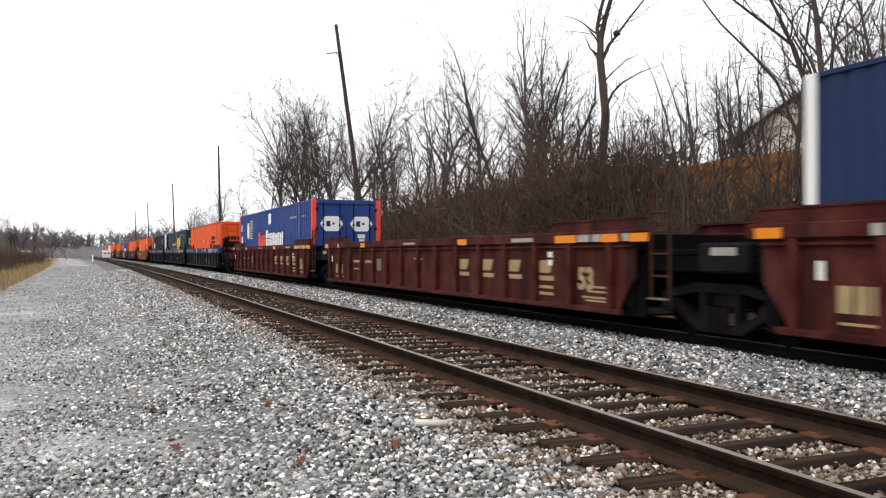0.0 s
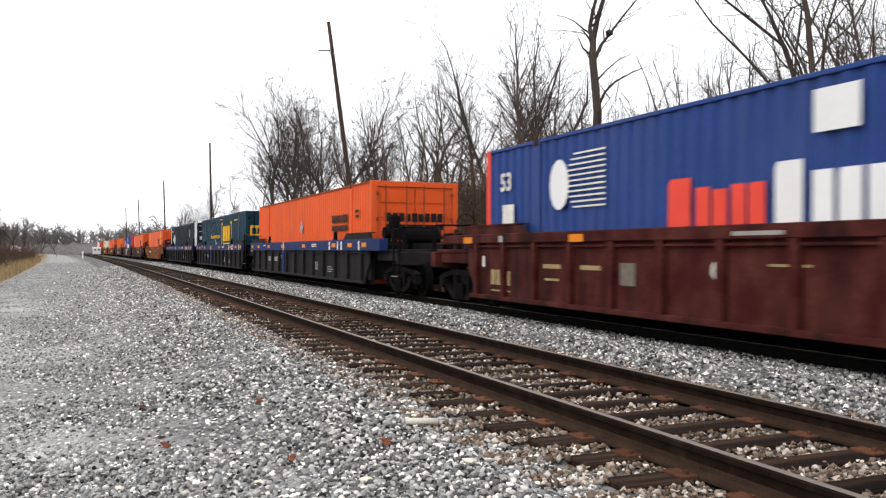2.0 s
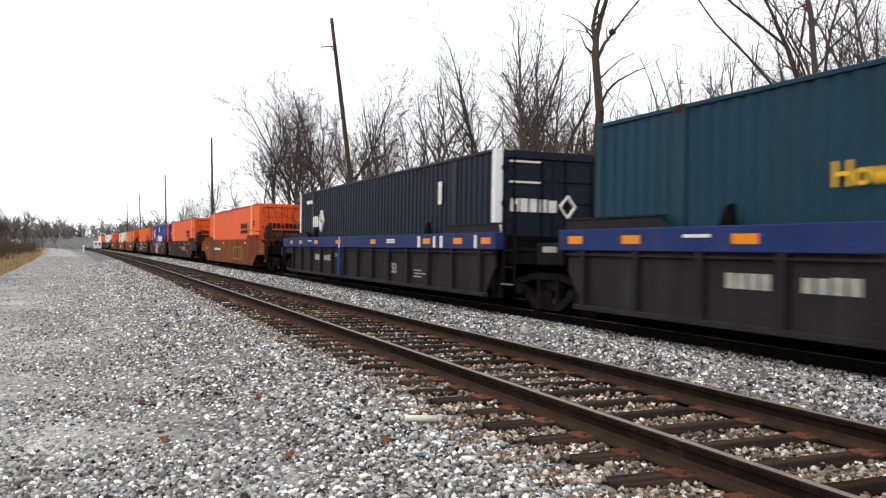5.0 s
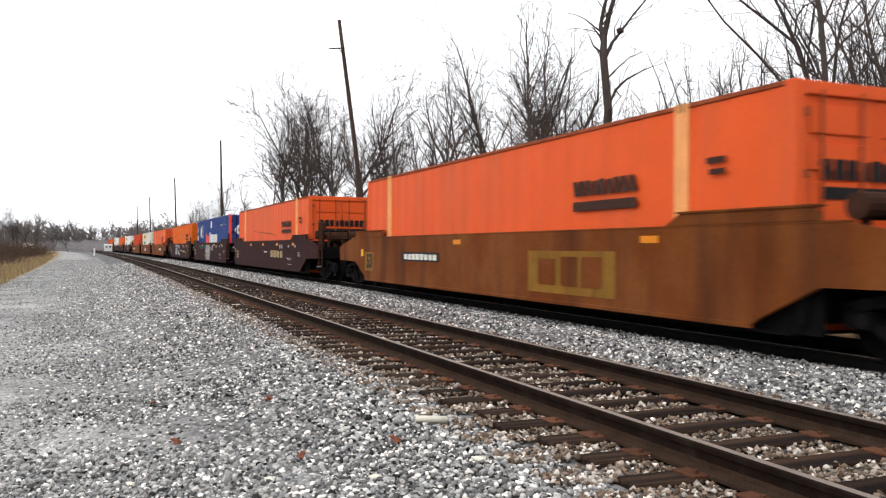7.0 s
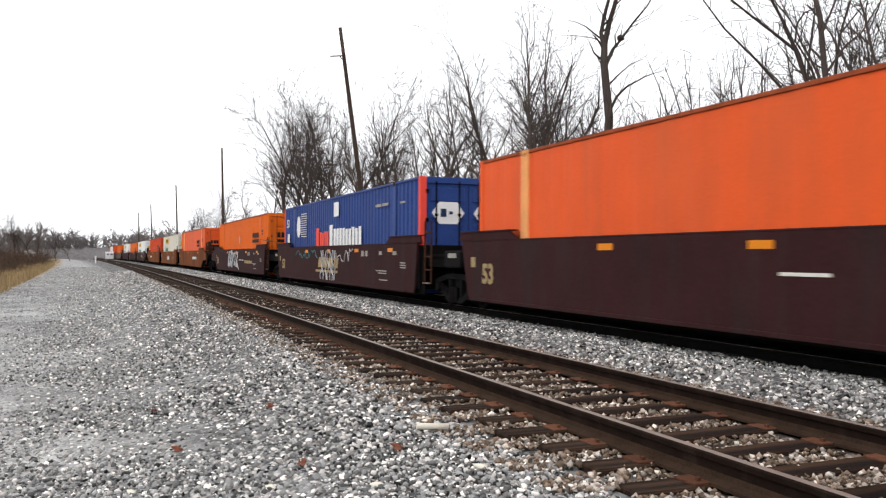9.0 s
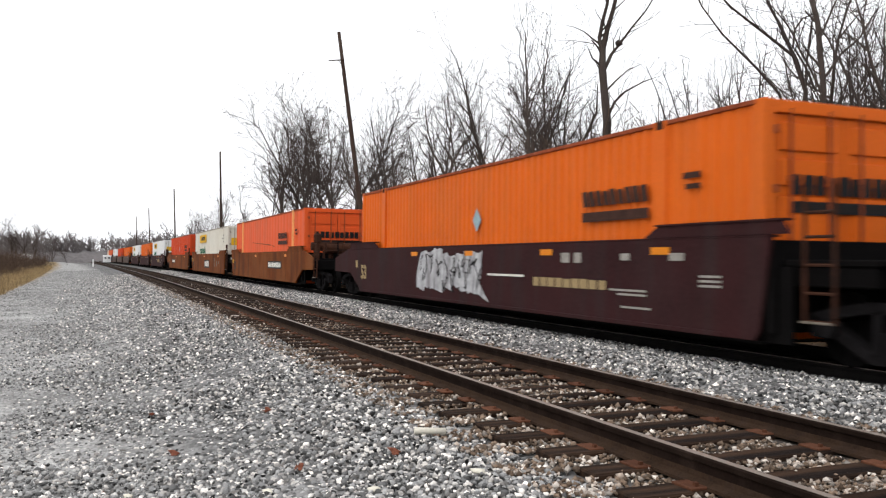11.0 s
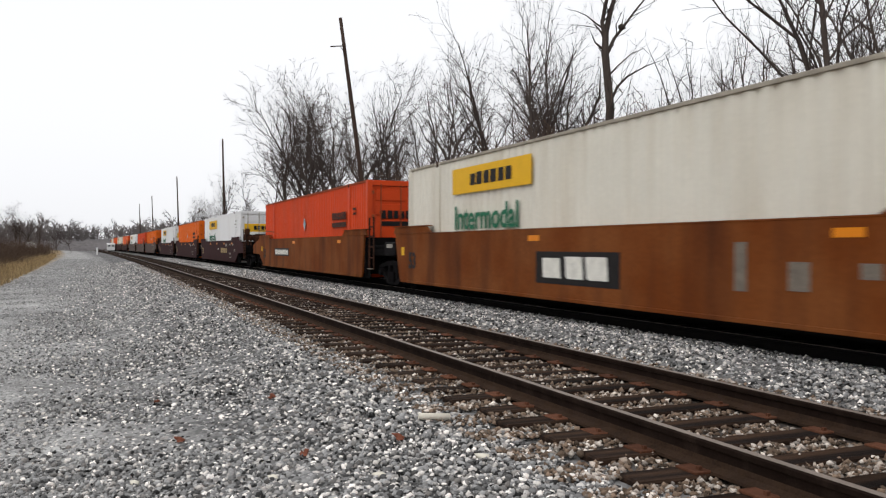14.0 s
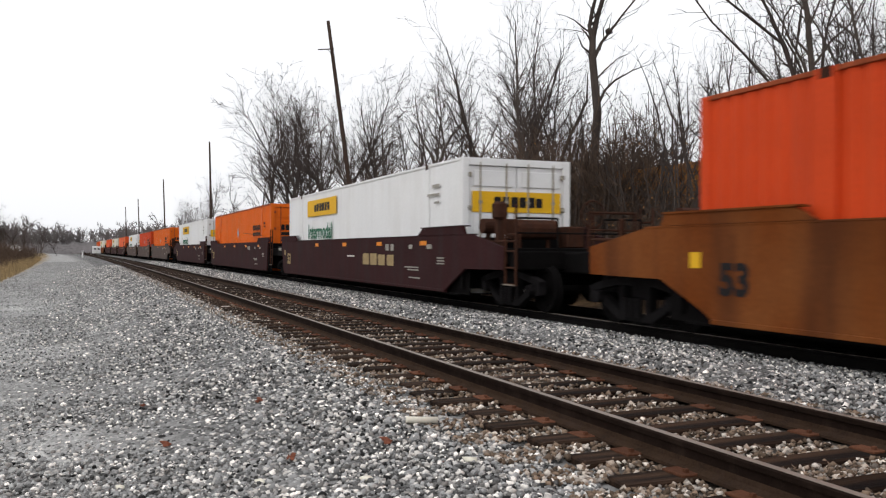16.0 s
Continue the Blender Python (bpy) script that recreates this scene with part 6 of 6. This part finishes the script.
def build_house():
    h = thing("house", "pale grey house with shingled gable roof above the bank", "house")
    w, l, e, rdg = 4.6, 6.0, 3.25, 4.86
    walls = Shape().prism_x([(-w, -1.2), (w, -1.2), (w, e), (0, rdg - 0.1), (-w, e)], -l, l)
    part("wall", walls.mesh("wall", M_SIDING), h, "pale grey siding")
    for sy in (-1, 1):
        s = Shape()
        prof = [(sy * (w + 0.5), e - 0.32), (0, rdg), (0, rdg + 0.16), (sy * (w + 0.5), e - 0.16)]
        s.prism_x(prof if sy < 0 else list(reversed(prof)), -l - 0.4, l + 0.4)
        part("roof", s.mesh("roof", M_ROOF), h, "grey shingles")
        rake = [(sy * (w + 0.5), e - 0.36), (0, rdg - 0.03), (0, rdg + 0.17), (sy * (w + 0.5), e - 0.15)]
        part("rake_board", Shape().prism_x(rake if sy < 0 else list(reversed(rake)), -l - 0.45, -l - 0.41).mesh("rake_board", M_WHITE), h, "white rake board")
    for k in range(26):
        z = -0.6 + 0.2 * k
        half = w if z < e else max(0.1, w * (rdg - 0.15 - z) / (rdg - 0.1 - e))
        if z < rdg - 0.3:
            part("siding_board", Shape().prism_x([(-half, z), (half, z), (half, z + 0.19), (-half, z + 0.19)], -l - 0.022, -l - 0.002).mesh("siding_board", M_SIDING), h)
    for y in (-2.0, 1.8):
        win = part("window", Shape().box(-l - 0.05, -l - 0.01, y - 0.55, y + 0.55, 0.7, 2.0).mesh("window", M_GLASS), h)
        part("window_frame", Shape().box(-l - 0.08, -l - 0.01, y - 0.62, y - 0.55, 0.63, 2.07).box(-l - 0.08, -l - 0.01, y + 0.55, y + 0.62, 0.63, 2.07).box(-l - 0.08, -l - 0.01, y - 0.55, y + 0.55, 2.0, 2.07).box(-l - 0.08, -l - 0.01, y - 0.55, y + 0.55, 0.63, 0.70).mesh("window_frame", M_WHITE), win)
    h.matrix_basis = pose(36.2, 29.6, 3.75)


def build_fence():
    fence = thing("wooden_fence", "amber board fence on top of the bank", "fence")
    board = Shape().prism_x([(-0.068, 0.0), (0.068, 0.0), (0.068, 1.86), (0.03, 1.92), (-0.03, 1.92), (-0.068, 1.86)], -0.011, 0.011).mesh("board", M_FENCE)
    post = Shape().box(-0.05, 0.05, -0.05, 0.05, -0.3, 1.85, 0.008).mesh("post", M_FENCE)
    r = random.Random(2)
    y = 9.0
    k = 0
    while y < 28.6:
        u = 18.5
        z = float(ground_z(u, y)) + 0.02
        part("board", board, fence, m=pose(u, y, z + r.uniform(-0.015, 0.015), 0, 0, r.uniform(-1, 1)))
        if k % 16 == 0:
            part("post", post, fence, m=pose(u - 0.108, y, z))
        y += 0.148
        k += 1
    for h in (0.30, 0.95, 1.60):
        part("fence_rail", Shape().loft([[(18.5 + a, yy, float(ground_z(18.5, yy)) + h + b) for a, b in ((-0.055, 0), (-0.013, 0), (-0.013, 0.09), (-0.055, 0.09))] for yy in (9, 15, 22, 28.6)]).mesh("fence_rail", M_FENCE), fence)


def build_left_side():
    # dry grass beside the road
    n = 20000
    y = 22 + 130 * rng.uniform(0, 1, n) ** 1.5
    u = -3.7 - 0.009 * (y - 24) - rng.gamma(1.4, 1.3, n)
    z = np.array([float(ground_z(a, b)) for a, b in zip(u, y)])
    bx = u - y * y / 10000
    hgt = rng.uniform(0.15, 0.5, n)
    ang = rng.uniform(0, math.tau, n)
    lean = rng.uniform(0, 0.25, n)
    base = np.stack([bx, y, z], 1)
    wv = np.stack([np.cos(ang), np.sin(ang), np.zeros(n)], 1) * 0.012
    top = base + np.stack([np.cos(ang * 3) * lean, np.sin(ang * 3) * lean, hgt], 1)
    v = np.stack([base - wv, base + wv, top + wv * 0.3, top - wv * 0.3], 1).reshape(-1, 3)
    thing("dry_grass", "tufts of dry straw-coloured grass beside the road", "grass", kind="stuff", data=array_mesh("dry_grass", v, np.arange(4 * n).reshape(-1, 4), M_DRYGRASS))
    shed = thing("white_shed", "small white shed with a low roof far off beyond the road", "shed")
    part("wall", Shape().prism_x([(-2, 0), (2, 0), (2, 2.0), (0, 2.9), (-2, 2.0)], -2.4, 2.4).mesh("wall", M_WHITE), shed)
    part("roof", Shape().prism_x([(-2.3, 1.95), (0, 3.0), (2.3, 1.95), (2.3, 2.1), (0, 3.15), (-2.3, 2.1)], -2.6, 2.6).mesh("roof", M_ROOF), shed)
    shed.matrix_basis = pose(-13.6, 188, 0.7, 0, 0, 80) @ Matrix.Scale(0.42, 4)
    post = thing("marker_post", "short white marker post beside the track", "post")
    part("shaft", Shape().box(-0.14, 0.14, -0.10, 0.10, -0.2, 1.35, 0.02).mesh("shaft", M_WHITE), post)
    part("cap", Shape().box(-0.20, 0.20, -0.14, 0.14, 1.35, 1.50, 0.02).mesh("cap", M_WHITE), post)
    post.matrix_basis = pose(1.2 + bend(150), 150, float(ground_z(1.2, 150))) @ Matrix.Scale(0.8, 4)
    # Stand-in box for an unidentified white object far down the track.
    box = thing("relay_cabinet", "white box-shaped object far down the track", "cabinet")
    part("body", Shape().box(-0.85, 0.85, -1.1, 1.1, 0.12, 1.55, 0.03).mesh("body", M_WHITE), box)
    part("base", Shape().box(-0.9, 0.9, -1.15, 1.15, -0.3, 0.12, 0.02).mesh("base", M_STEEL), box, "dark concrete base")
    part("roof", Shape().prism_x([(-1.2, 1.55), (1.2, 1.55), (1.0, 1.78), (-1.0, 1.78)], -0.92, 0.92).mesh("roof", M_WHITE), box)
    part("vent", Shape().box(-0.6, -0.2, -1.13, -1.09, 1.0, 1.35).mesh("vent", M_GLASS), box)
    part("vent", Shape().box(0.2, 0.6, -1.13, -1.09, 1.0, 1.35).mesh("vent", M_GLASS), box)
    box.matrix_basis = on_line(5.95, 212, -0.05)


def build_litter():
    def at(u, y, lift=0.035):
        return pose(u, y, float(ground_z(u, y)) + lift)
    ob = thing("plastic_pipe", "short ivory plastic pipe lying on the ballast", "pipe")
    s = Shape()
    n = 14
    out = [[(x, 0.026 * math.cos(a * math.tau / n), 0.026 * math.sin(a * math.tau / n)) for a in range(n)] for x in (-0.12, 0.12)]
    inn = [[(x, 0.020 * math.cos(a * math.tau / n), 0.020 * math.sin(a * math.tau / n)) for a in range(n)] for x in (0.12, -0.12)]
    part("tube", s.loft([*out, *inn, out[0]], caps=False).mesh("tube", M_PIPE, True), ob)
    ob.matrix_basis = pose(2.33, 5.95, -0.158, 0, 2, -14)
    r = random.Random(4)
    for u, y, sz in ((0.57, 7.05, 0.045), (1.93, 5.60, 0.045), (1.3, 5.8, 0.035), (0.5, 8.95, 0.035), (1.47, 7.95, 0.04)):
        leaf = Shape()
        pts = [(sz * (1 + 0.45 * math.cos(3 * k * math.tau / 14)) * math.cos(k * math.tau / 14), sz * (1 + 0.4 * math.sin(2 * k)) * math.sin(k * math.tau / 14) * 0.8, 0.012 * math.sin(k * 1.7)) for k in range(14)]
        leaf.loft([pts, [(a, b, c + 0.003) for a, b, c in pts]])
        ob = thing("dead_leaf", "curled red-brown dead leaf on the gravel", "leaf", "leaves on the gravel", data=leaf.mesh("dead_leaf", M_REDLEAF))
        ob.matrix_basis = at(u, y, 0.035) @ pose(0, 0, 0, r.uniform(-25, 25), r.uniform(-25, 25), r.uniform(0, 360))
    for u, y, sz in ((1.59, 5.0, 0.036), (1.03, 5.5, 0.032), (2.22, 4.83, 0.040), (0.2, 6.2, 0.030)):
        v = ICO_V * np.array([sz * 1.5, sz, sz * 0.6]) * (1 + 0.15 * rng.normal(0, 1, (12, 1)))
        ob = thing("pale_rock", "larger pale broken stone on the shoulder", "stone", "larger stones", data=array_mesh("pale_rock", v, ICO_F, M_PIPE))
        ob.matrix_basis = at(u, y, 0.01) @ pose(0, 0, 0, 0, 0, r.uniform(0, 360))


build_ground()
build_train()
build_poles()
build_house()
build_trees()
build_brush()
build_distance()
build_left_side()
build_litter()
build_stones()
build_fence()
build_track("track_near", NEAR, 330, 40, "near railway track of rusty rails on dark timber ties", M_RAIL, M_TIE)
# Far rails and ties: near-black colours hold the shade cast by the train.
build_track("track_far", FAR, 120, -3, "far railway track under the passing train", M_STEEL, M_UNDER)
motions()
